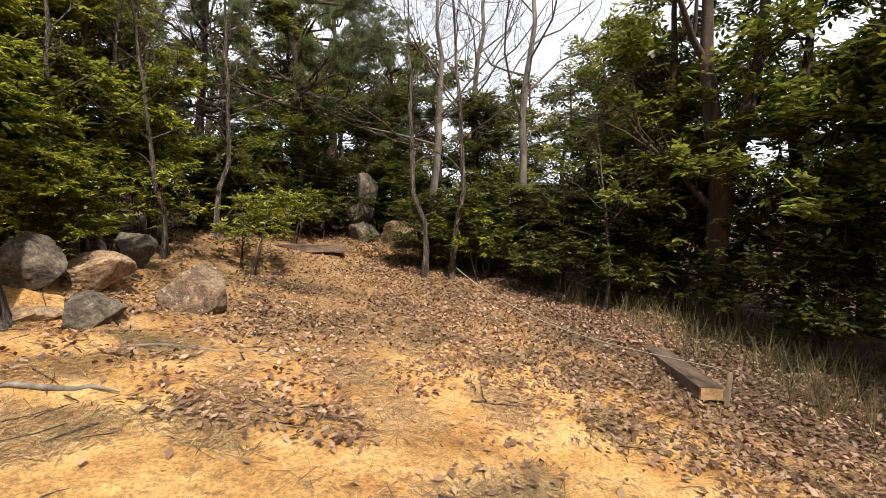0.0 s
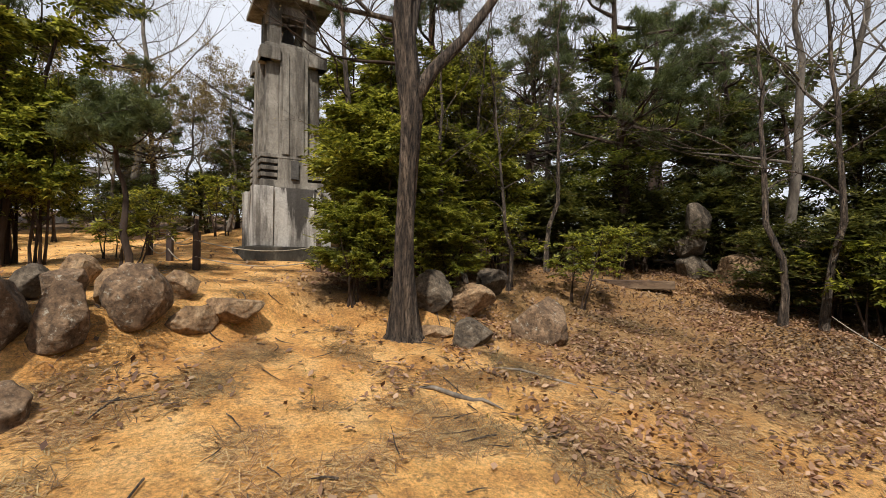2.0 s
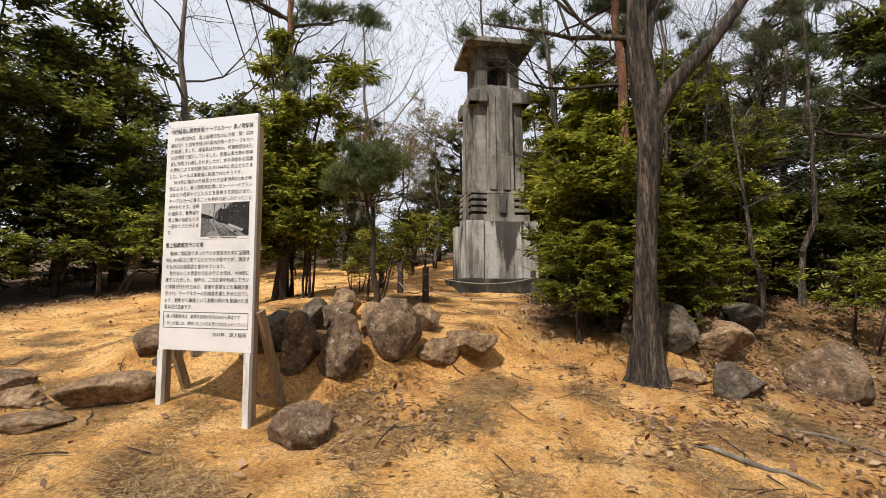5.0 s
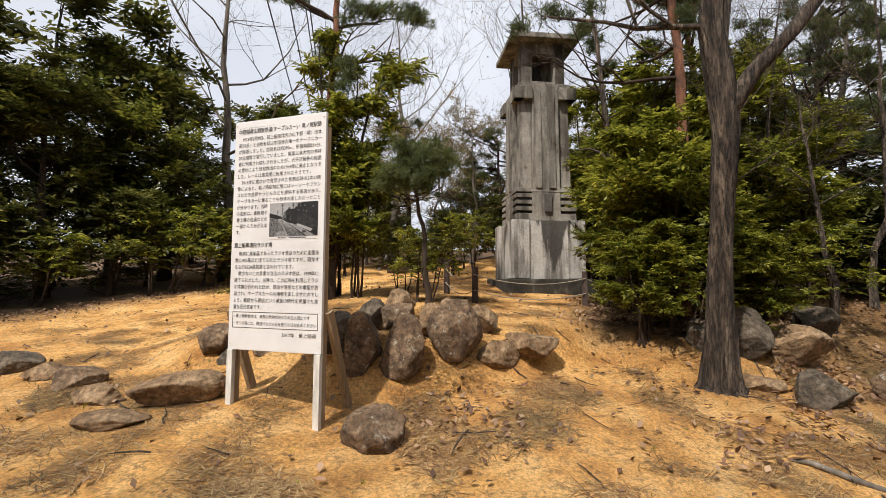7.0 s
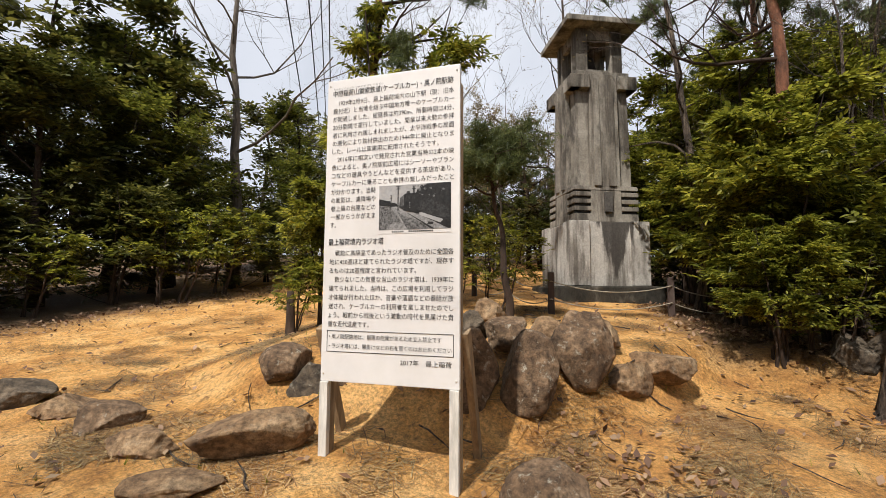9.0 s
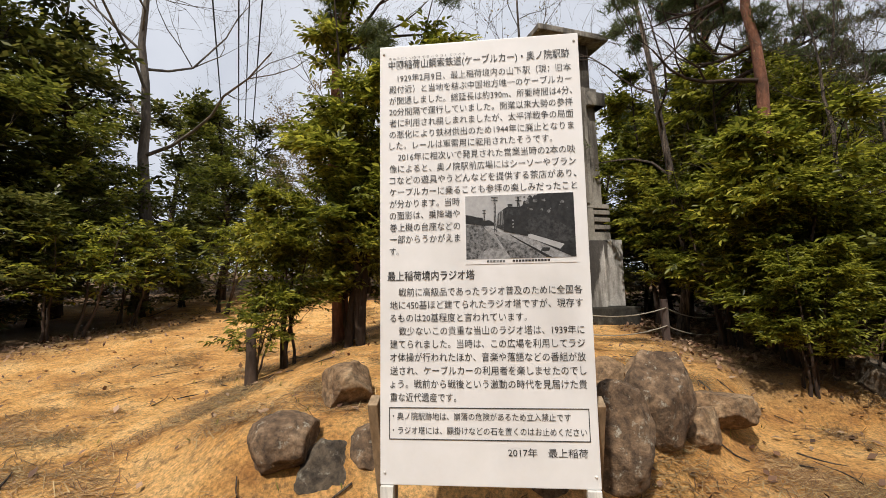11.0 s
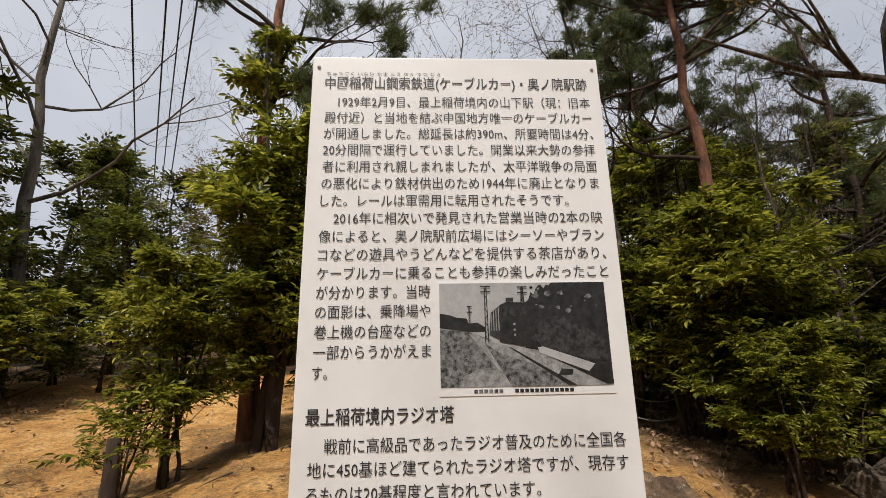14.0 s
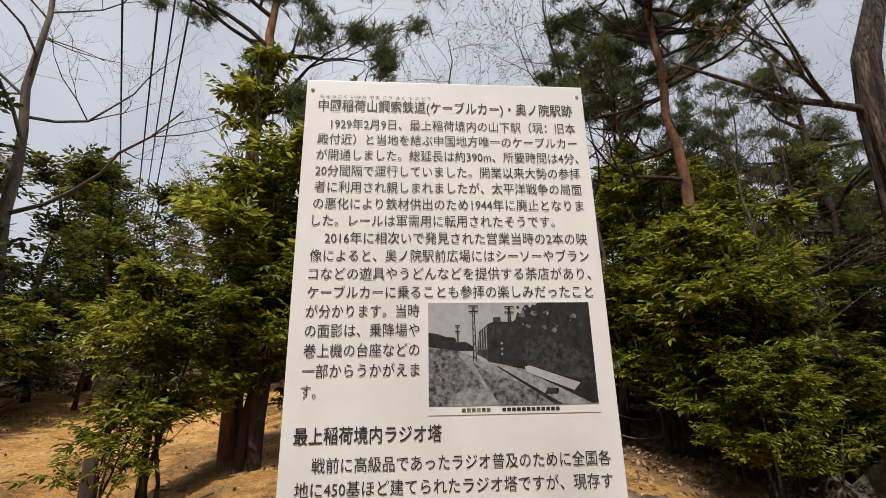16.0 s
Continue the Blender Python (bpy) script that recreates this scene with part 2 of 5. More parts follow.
M_ROPE = two_scale("rope", 20, 120, (0.25, 0.21, 0.15), (0.38, 0.33, 0.25), (0.46, 0.42, 0.34), 0.9)
M_CABLE = two_scale("black_cable", 3, 30, (0.012, 0.012, 0.013), (0.02, 0.02, 0.022), (0.03, 0.03, 0.03), 0.6)
# near-black for painted louvre shade; also on the loudspeaker and hanger
M_DARK = two_scale("recess_shade_and_speaker", 4, 25, (0.018, 0.016, 0.014), (0.03, 0.027, 0.024), (0.05, 0.045, 0.04), 0.95)
M_BRONZE = two_scale("dark_plate", 5, 30, (0.05, 0.045, 0.04), (0.075, 0.068, 0.06), (0.11, 0.10, 0.09), 0.6)


def flat_mat(name, c, rough=0.6):
    m, nt, b = base_mat(name, rough)
    n = noise_tex(nt, 60, 4)
    r = ramp(nt, [(0.3, tuple(v * 0.85 for v in c)), (0.7, tuple(v * 1.12 for v in c))])
    nt.links.new(n.outputs["Fac"], r.inputs["Fac"])
    nt.links.new(r.outputs["Color"], b.inputs["Base Color"])
    return m


M_INK = flat_mat("black_ink", (0.02, 0.02, 0.022))
def photo_mat(v, lo, hi, scale):
    m, nt, b = base_mat("photo_grey", 0.35)
    n = noise_tex(nt, scale, 8, 0.75)
    r = ramp(nt, [(0.38, (v * lo,) * 3), (0.62, (v * hi,) * 3)])
    nt.links.new(n.outputs["Fac"], r.inputs["Fac"])
    nt.links.new(r.outputs["Color"], b.inputs["Base Color"])
    return m


M_PH = [photo_mat(0.36, 0.85, 1.1, 20), photo_mat(0.018, 0.5, 1.8, 50), photo_mat(0.075, 0.15, 3.2, 70), photo_mat(0.27, 0.5, 1.3, 50), photo_mat(0.022, 0.3, 2.6, 60)]

# ---- mesh helpers ----
def part(name, bm, material, parent=None, label=""):
    me = bpy.data.meshes.new(name)
    bm.to_mesh(me)
    bm.free()
    me.materials.append(material)
    ob = new(name, me)
    ob.parent = parent
    return tagged(ob, label)


def np_part(name, verts, faces, material, parent=None, label="", smooth=False):
    """A mesh from arrays of corners and of faces with equal corner counts."""
    verts, faces = np.asarray(verts, dtype=np.float32), np.asarray(faces, dtype=np.int32)
    me = bpy.data.meshes.new(name)
    k = faces.shape[1]
    me.vertices.add(len(verts))
    me.vertices.foreach_set("co", verts.ravel())
    me.loops.add(faces.size)
    me.loops.foreach_set("vertex_index", faces.ravel())
    me.polygons.add(len(faces))
    me.polygons.foreach_set("loop_start", np.arange(0, faces.size, k, dtype=np.int32))
    if smooth:
        me.polygons.foreach_set("use_smooth", np.ones(len(faces), dtype=bool))
    me.update(calc_edges=True)
    me.materials.append(material)
    ob = new(name, me)
    ob.parent = parent
    return tagged(ob, label)


def thing(name, m, label, category, group="", kind=""):
    ob = new(name)
    ob.matrix_basis = m
    return tagged(ob, label, category, group, kind)


def box(bm, x0, x1, y0, y1, z0, z1, taper=0.0):
    """A box; taper draws its top in by that much on each side."""
    v = [bm.verts.new(c) for c in ((x0, y0, z0), (x1, y0, z0), (x1, y1, z0), (x0, y1, z0),
         (x0 + taper, y0 + taper, z1), (x1 - taper, y0 + taper, z1), (x1 - taper, y1 - taper, z1), (x0 + taper, y1 - taper, z1))]
    for f in ((3, 2, 1, 0), (4, 5, 6, 7), (0, 1, 5, 4), (1, 2, 6, 5), (2, 3, 7, 6), (3, 0, 4, 7)):
        bm.faces.new([v[i] for i in f])


def bev(bm, w, seg=2):
    bmesh.ops.bevel(bm, geom=list(bm.edges), offset=w, segments=seg, affect="EDGES", profile=0.6)
    return bm


def boxes(*bs, w=0.0):
    bm = bmesh.new()
    for b in bs:
        box(bm, *b)
    return bev(bm, w) if w else bm


class Tubes:
    """Collects tapered tubes into one mesh."""

    def __init__(self):
        self.v, self.f, self.n = [], [], 0

    def add(self, pts, radii, sides=6, wob=0.0):
        pts = [Vector(p) for p in pts]
        rings = len(pts)
        up = Vector((0.3, 0.9, 0.2))
        for i, p in enumerate(pts):
            d = (pts[min(i + 1, rings - 1)] - pts[max(i - 1, 0)])
            d = d.normalized() if d.length > 1e-6 else Vector((0, 0, 1))
            a = d.cross(up)
            if a.length < 0.1:
                a = d.cross(Vector((1, 0, 0)))
            a.normalize()
            b = d.cross(a)
            for k in range(sides):
                an = 2 * math.pi * k / sides
                r = radii[i] * (1 + (wob * noise.noise(p * 2.3 + Vector((k * 1.7, 0, 0))) if wob else 0))
                self.v.append(p + (a * math.cos(an) + b * math.sin(an)) * r)
        for i in range(rings - 1):
            for k in range(sides):
                k2 = (k + 1) % sides
                self.f.append((self.n + i * sides + k, self.n + i * sides + k2, self.n + (i + 1) * sides + k2, self.n + (i + 1) * sides + k))
        self.n += rings * sides

    def part(self, name, material, parent=None, label=""):
        return np_part(name, [tuple(p) for p in self.v], self.f, material, parent, label, True)


def leaves(rng, centres, size, flat=0.6, aspect=0.42, droop=0.2):
    """Folded rhombic leaves at the centres: corners and faces."""
    c = np.asarray(centres, dtype=np.float64)
    n = len(c)
    az_ = rng.uniform(0, 2 * np.pi, n)
    tilt = rng.normal(-droop, 0.45, n)
    d = np.stack([np.cos(az_) * np.cos(tilt), np.sin(az_) * np.cos(tilt), np.sin(tilt)], 1)
    up = np.stack([rng.normal(0, 1 - flat, n), rng.normal(0, 1 - flat, n), np.ones(n)], 1)
    s = np.cross(d, up)
    s /= np.linalg.norm(s, axis=1)[:, None] + 1e-9
    nn = np.cross(s, d)
    L = (size * rng.uniform(0.6, 1.3, n))[:, None]
    v = np.stack([c - d * L * 0.5, c + s * L * aspect * 0.5 + nn * L * 0.07, c + d * L * 0.5, c - s * L * aspect * 0.5 + nn * L * 0.07], 1)
    return v.reshape(-1, 3), np.arange(4 * n).reshape(n, 4)


def sprays(rng, bases, dirs, leaf, pairs=4, shaped=True, aspect=0.40):
    """Flat leafy twigs: paired leaves along each twig and one at its end."""
    b, d = np.asarray(bases, dtype=np.float64), np.asarray(dirs, dtype=np.float64)
    n, k = len(b), 2 * pairs + 1
    d = d / (np.linalg.norm(d, axis=1)[:, None] + 1e-9)
    up = np.stack([rng.normal(0, 0.28, n), rng.normal(0, 0.28, n), np.ones(n)], 1)
    side = np.cross(d, up)
    side /= np.linalg.norm(side, axis=1)[:, None] + 1e-9
    up = np.cross(side, d)
    step = leaf * rng.uniform(0.38, 0.6, n)
    o, ld = np.zeros((n, k, 3)), np.zeros((n, k, 3))
    for i in range(k):
        sgn = 0.0 if i == k - 1 else (1.0 if i % 2 else -1.0)
        ang = rng.normal(0.85, 0.22, n) * sgn
        o[:, i] = b + d * (step * (i // 2 + 0.25 * (i % 2)))[:, None]
        ld[:, i] = d * np.cos(ang)[:, None] + side * np.sin(ang)[:, None]
    ld += rng.normal(0, 0.16, ld.shape)
    ld[:, :, 2] -= 0.14
    o, ld = o.reshape(-1, 3), ld.reshape(-1, 3)
    ld /= np.linalg.norm(ld, axis=1)[:, None] + 1e-9
    m = len(o)
    nn = np.repeat(up, k, 0) + rng.normal(0, 0.22, (m, 3))
    s = np.cross(ld, nn)
    s /= np.linalg.norm(s, axis=1)[:, None] + 1e-9
    nn = np.cross(s, ld)
    L = (leaf * rng.uniform(0.65, 1.2, m))[:, None]
    w = L * aspect * 0.5
    if not shaped:
        v = np.stack([o, o + ld * L * 0.5 + s * w, o + ld * L, o + ld * L * 0.5 - s * w], 1)
        return v.reshape(-1, 3), np.arange(4 * m).reshape(m, 4)
    tip = o + ld * L - nn * L * 0.10
    v = np.stack([o, o + ld * L * 0.34 + s * w + nn * L * 0.07, o + ld * L * 0.72 + s * w * 0.75 + nn * L * 0.03, tip,
                  o + ld * L * 0.72 - s * w * 0.75 + nn * L * 0.03, o + ld * L * 0.34 - s * w + nn * L * 0.07], 1).reshape(-1, 3)
    i0 = np.arange(m)[:, None] * 6
    return v, np.concatenate([i0 + np.array([[0, 1, 2, 3]]), i0 + np.array([[0, 3, 4, 5]])])


def needles(rng, centres, dirs, count, length, width=0.006):
    """Tufts of long thin needles at the centres."""
    c = np.repeat(np.asarray(centres), count, 0)
    base = np.repeat(np.asarray(dirs), count, 0)
    n = len(c)
    d = base * 0.75 + rng.normal(0, 0.42, (n, 3))
    d /= np.linalg.norm(d, axis=1)[:, None] + 1e-9
    s = np.cross(d, rng.normal(0, 1, (n, 3)))
    s /= np.linalg.norm(s, axis=1)[:, None] + 1e-9
    c = c + base * (length * rng.uniform(-0.9, 0.1, n))[:, None] + rng.normal(0, length * 0.05, (n, 3))
    L = (length * rng.uniform(0.7, 1.3, n))[:, None]
    v = np.stack([c - s * width, c + s * width, c + d * L], 1)
    return v.reshape(-1, 3), np.arange(3 * n).reshape(n, 3)


# ---- ground ----
def sm(t):
    t = np.clip(t, 0, 1)
    return t * t * (3 - 2 * t)


BANK_X = np.array([-3.0, -0.9, 0.0, 1.2, 1.7, 2.3, 3.0, 3.7, 4.5, 5.5, 6.6, 9.0, 14.0])
BANK_Y = np.array([1.6, 0.55, 0.75, 0.95, 1.4, 2.1, 3.0, 2.8, 2.6, 3.6, 4.6, 5.4, 6.2])


def ground_z(x, y):
    """Height of the ground: a slope that falls towards the walker, with an upper terrace held by rocks."""
    x, y = np.asarray(x, float), np.asarray(y, float)
    xs_ = np.where(x > 0, x, 0.25 * x)
    z = 0.10 - 0.07 * np.clip(xs_, -3, 9) + 0.115 * np.clip(y, -4, 26)
    z = z - 0.10 * sm((x - 5) / 2.5) * sm((4.5 - y) / 2)
    bank = np.interp(x, BANK_X, BANK_Y)
    edge = sm((y - bank + 0.42) / 0.75)
    z = z + (0.36 - 0.15 * sm((x - 2.5) / 3)) * edge * sm((x + 2.6) / 1.8) * (1 - 0.35 * sm((y - 3) / 4))
    z = z + 0.22 * sm((x - 5.2) / 3) * sm((y - bank) / 1.2)
    z = z - 0.085 * np.exp(-((x - 1.0) ** 2 + (y + 0.15) ** 2) / 0.30)
    z = z + 0.9 * sm((np.hypot(x - 2, y) - 22) / 40)
    return z


def gz(x, y):
    return float(ground_z(x, y))


def make_ground():
    n = 430
    s = np.linspace(-1, 1, n)
    g = np.sinh(s * 7.6) / math.sinh(7.6)
    xs = 3.2 + g * 900 + s * 7.5
    ys = 0.6 + g * 900 + s * 7.5
    X, Y = np.meshgrid(xs, ys)
    Z = ground_z(X, Y)
    near = np.exp(-((X - 3.2) ** 2 + (Y - 0.6) ** 2) / 250)
    bumps = np.zeros_like(Z)
    for i in range(n):
        for j in range(n):
            if near[i, j] > 0.02:
                p = Vector((X[i, j], Y[i, j], 0))
                bumps[i, j] = 0.035 * noise.noise(p * 0.9) + 0.018 * noise.noise(p * 3.1) + 0.007 * noise.noise(p * 9)
    Z = Z + bumps
    V = np.stack([X, Y, Z], -1).reshape(-1, 3)
    idx = np.arange(n * n).reshape(n, n)
    F = np.stack([idx[:-1, :-1], idx[:-1, 1:], idx[1:, 1:], idx[1:, :-1]], -1).reshape(-1, 4)
    ob = np_part("ground", V, F, M_GROUND, None, "", True)
    tagged(ob, "ochre sandy trodden soil with dry needles and leaf litter", "ground", "", "structure")
    hum = humus_shade(X, Y).reshape(-1).astype(np.float32)
    a = ob.data.attributes.new("humus_shade", "FLOAT", "POINT")
    a.data.foreach_set("value", hum)
    return ob


def humus_shade(x, y):
    """How far forest floor, and dark tone painted for shade on trodden soil, cover a place."""
    x, y = np.asarray(x, float), np.asarray(y, float)
    right = sm((x - 8.6 - 0.55 * np.maximum(y - 0.0, 0) - 0.25 * np.minimum(y, 0)) / 2.2) * sm((5.6 - y + 0.2 * (x - 9)) / 1.2)
    wood = sm((x - 2.3) / 0.8) * sm((y - 2.5 - 0.55 * np.maximum(x - 4.5, 0)) / 0.8) * sm((6.0 - x) / 1.0)
    back = sm((y - 7.6 - 0.05 * x) / 2) * sm((x - 2.5) / 2)
    left = sm((-x - 5.6 + 0.1 * y) / 2.0) * sm((11 - y + 0.3 * x) / 3)
    # dark tone on the right-hand trodden soil, painted in for tree shade
    trod_shade = 0.70 * sm((x - 4.3 - 0.3 * (2 - y)) / 2.5) * sm((y + 0.6) / 2.2)
    far = sm((np.hypot(x - 2, y - 2) - 12.5) / 3)
    return np.clip(np.maximum.reduce([right, wood, back, left, trod_shade, far]), 0, 1) * 0.92


make_ground()


# ---- rocks ----
def rock(x, y, z, sx, sy, sz, seed, mat, label, turn=0.0, cuts=4, group=""):
    """An angular boulder: a ball cut by planes, then roughened. z is its base."""
    rng = random.Random(seed)
    bm = bmesh.new()
    bmesh.ops.create_icosphere(bm, subdivisions=5, radius=1.0)
    planes = []
    for _ in range(13):
        d = Vector((rng.gauss(0, 1), rng.gauss(0, 1), rng.gauss(0.05, 0.75))).normalized()
        planes.append((d, rng.uniform(0.56, 0.84)))
    off = Vector((seed * 3.7, seed * 1.3, 0))
    for v in bm.verts:
        for d, h in planes:
            k = v.co.dot(d)
            if k > h:
                v.co -= d * (k - h)
        c = v.co.copy()
        crack = min(0.0, abs(noise.noise(c * 1.9 + off)) * 4 - 0.35)
        v.co *= 1.14 + 0.07 * noise.noise(c * 1.6 + off) + 0.05 * noise.noise(c * 4.5 + off) + 0.028 * noise.noise(c * 10 + off) + 0.016 * noise.noise(c * 22 + off) + 0.10 * crack
        v.co = Vector((v.co.x * sx, v.co.y * sy, v.co.z * sz))
    for f in bm.faces:
        f.smooth = True
    ob = part("rock", bm, mat)
    ob.matrix_basis = pose(x, y, z + sz * 0.72, rng.uniform(-8, 8), rng.uniform(-8, 8), turn)
    return tagged(ob, label, "rock", group)


RET = "rocks of the retaining bank"
L1, L2, L3 = "brown lichen-spotted boulder set in the sandy bank", "tan weathered stone half buried in sand", "dark mossy boulder under the trees"
for row in (
    (1.62, 1.40, 0.42, 0.27, 0.22, 0.34, 51, M_ROCK, L1, 10), (1.20, 0.96, 0.26, 0.23, 0.21, 0.31, 52, M_ROCK, L1, 30),
    (0.80, 0.90, 0.22, 0.21, 0.22, 0.37, 53, M_ROCK, L1, 80), (0.38, 0.95, 0.36, 0.28, 0.25, 0.27, 4, M_ROCK_DARK, L1, 20),
    (0.98, 1.38, 0.66, 0.22, 0.17, 0.15, 5, M_ROCK, L1, 50), (1.30, 1.50, 0.60, 0.15, 0.14, 0.17, 6, M_ROCK_TAN, L1, 70),
    (0.62, 1.45, 0.66, 0.20, 0.18, 0.15, 7, M_ROCK_DARK, L1, 0), (2.26, 2.02, 0.30, 0.33, 0.24, 0.17, 8, M_ROCK_TAN, L1, 20),
    (1.96, 1.72, 0.26, 0.26, 0.2, 0.17, 9, M_ROCK_TAN, L1, 35), (-0.74, 0.72, 0.36, 0.24, 0.2, 0.17, 10, M_ROCK, L1, 10),
    (-0.50, 0.70, 0.18, 0.22, 0.2, 0.19, 11, M_ROCK_DARK, L1, 60), (-0.22, 0.85, 0.24, 0.2, 0.2, 0.19, 12, M_ROCK, L1, 15),
    (0.66, 2.10, 0.72, 0.22, 0.19, 0.17, 13, M_ROCK_TAN, L1, 0), (1.75, 1.95, 0.6, 0.2, 0.18, 0.15, 14, M_ROCK_TAN, L1, 33),
    (-0.55, 1.35, 0.56, 0.22, 0.26, 0.18, 15, M_ROCK_TAN, L1, 0)):
    rock(*row, group=RET)
SCAT = "stones along the path"
for row in (
    (1.42, -0.02, -0.15, 0.25, 0.22, 0.20, 57, M_ROCK, "low brown boulder beside the sign", 20), (-0.46, -0.08, 0.10, 0.36, 0.15, 0.15, 21, M_ROCK_TAN, L2, 38),
    (-0.56, -0.55, 0.0, 0.24, 0.18, 0.09, 22, M_ROCK_TAN, L2, 20), (-1.18, -0.24, 0.05, 0.26, 0.17, 0.1, 23, M_ROCK_TAN, L2, 0),
    (-1.75, -0.02, 0.09, 0.27, 0.18, 0.11, 24, M_ROCK, L2, 30), (-2.35, 0.1, 0.1, 0.27, 0.2, 0.11, 25, M_ROCK_TAN, L2, 0),
    (-2.95, 0.12, 0.13, 0.27, 0.2, 0.15, 26, M_ROCK_DARK, L2, 15), (6.06, 2.70, -0.08, 0.40, 0.36, 0.32, 27, M_ROCK, "large round tan boulder with a split face", 10),
    (4.98, 2.15, -0.04, 0.32, 0.26, 0.19, 28, M_ROCK_DARK, L2, 30), (4.52, 2.88, 0.36, 0.30, 0.26, 0.28, 29, M_ROCK_DARK, L3, 0),
    (5.62, 4.06, 0.48, 0.28, 0.27, 0.24, 30, M_ROCK_DARK, "rounded grey boulder on the bank", 40), (4.55, 2.35, 0.0, 0.2, 0.16, 0.12, 31, M_ROCK_TAN, L2, 0),
    (4.15, 2.95, 0.34, 0.24, 0.2, 0.2, 32, M_ROCK_DARK, L3, 0),
    (5.1, 3.2, 0.28, 0.36, 0.3, 0.2, 34, M_ROCK_TAN, L2, 0), (-8.2, 4.8, 0.35, 0.5, 0.4, 0.2, 35, M_ROCK_DARK, L3, 0), (-7.2, 3.6, 0.2, 0.4, 0.35, 0.16, 36, M_ROCK_DARK, L3, 0)):
    rock(*row, group=SCAT)
STK = "stacked stones at the wood's edge"
for row in ((11.3, 6.95, 0.3, 0.42, 0.36, 0.55, 40, M_ROCK_DARK, "dark squared stone block of a stack", 5), (11.3, 6.93, 1.12, 0.38, 0.34, 0.32, 41, M_ROCK_DARK, "dark squared stone block of a stack", 12),
            (11.35, 6.9, 1.62, 0.36, 0.32, 0.42, 44, M_ROCK_DARK, "rounded dark stone atop a stone stack", 30), (12.3, 6.5, 0.35, 0.66, 0.4, 0.42, 43, M_ROCK_TAN, "broad brown stone beside a stone stack", 0)):
    rock(*row, group=STK)


# ---- information sign ----
def text_mesh(body, x0, x1, z, size, parent, bold=0.0):
    """A line of black lettering between x0 and x1, centred at height z."""
    cu = bpy.data.curves.new("lettering", "FONT")
    cu.body, cu.size, cu.align_y, cu.resolution_u, cu.offset = body, size, "CENTER", 2, bold
    tmp = new("lettering", cu)
    bpy.context.view_layer.update()
    me = bpy.data.meshes.new_from_object(tmp.evaluated_get(bpy.context.evaluated_depsgraph_get()))
    bpy.data.objects.remove(tmp)
    bpy.data.curves.remove(cu)
    co = np.zeros(len(me.vertices) * 3, dtype=np.float32)
    me.vertices.foreach_get("co", co)
    co = co.reshape(-1, 3)
    if len(co) == 0:
        return
    lo, hi = co.min(0), co.max(0)
    sx = (x1 - x0) / max(hi[0] - lo[0], 1e-6)
    out = np.stack([x0 + (co[:, 0] - lo[0]) * sx, np.full(len(co), -0.0025), z + (co[:, 1] - 0.5 * (lo[1] + hi[1]))], 1)
    me.vertices.foreach_set("co", out.astype(np.float32).ravel())
    me.materials.clear()
    me.materials.append(M_INK)
    me.update()
    ob = new("lettering", me)
    ob.parent = parent
    tagged(ob, kind="stuff")


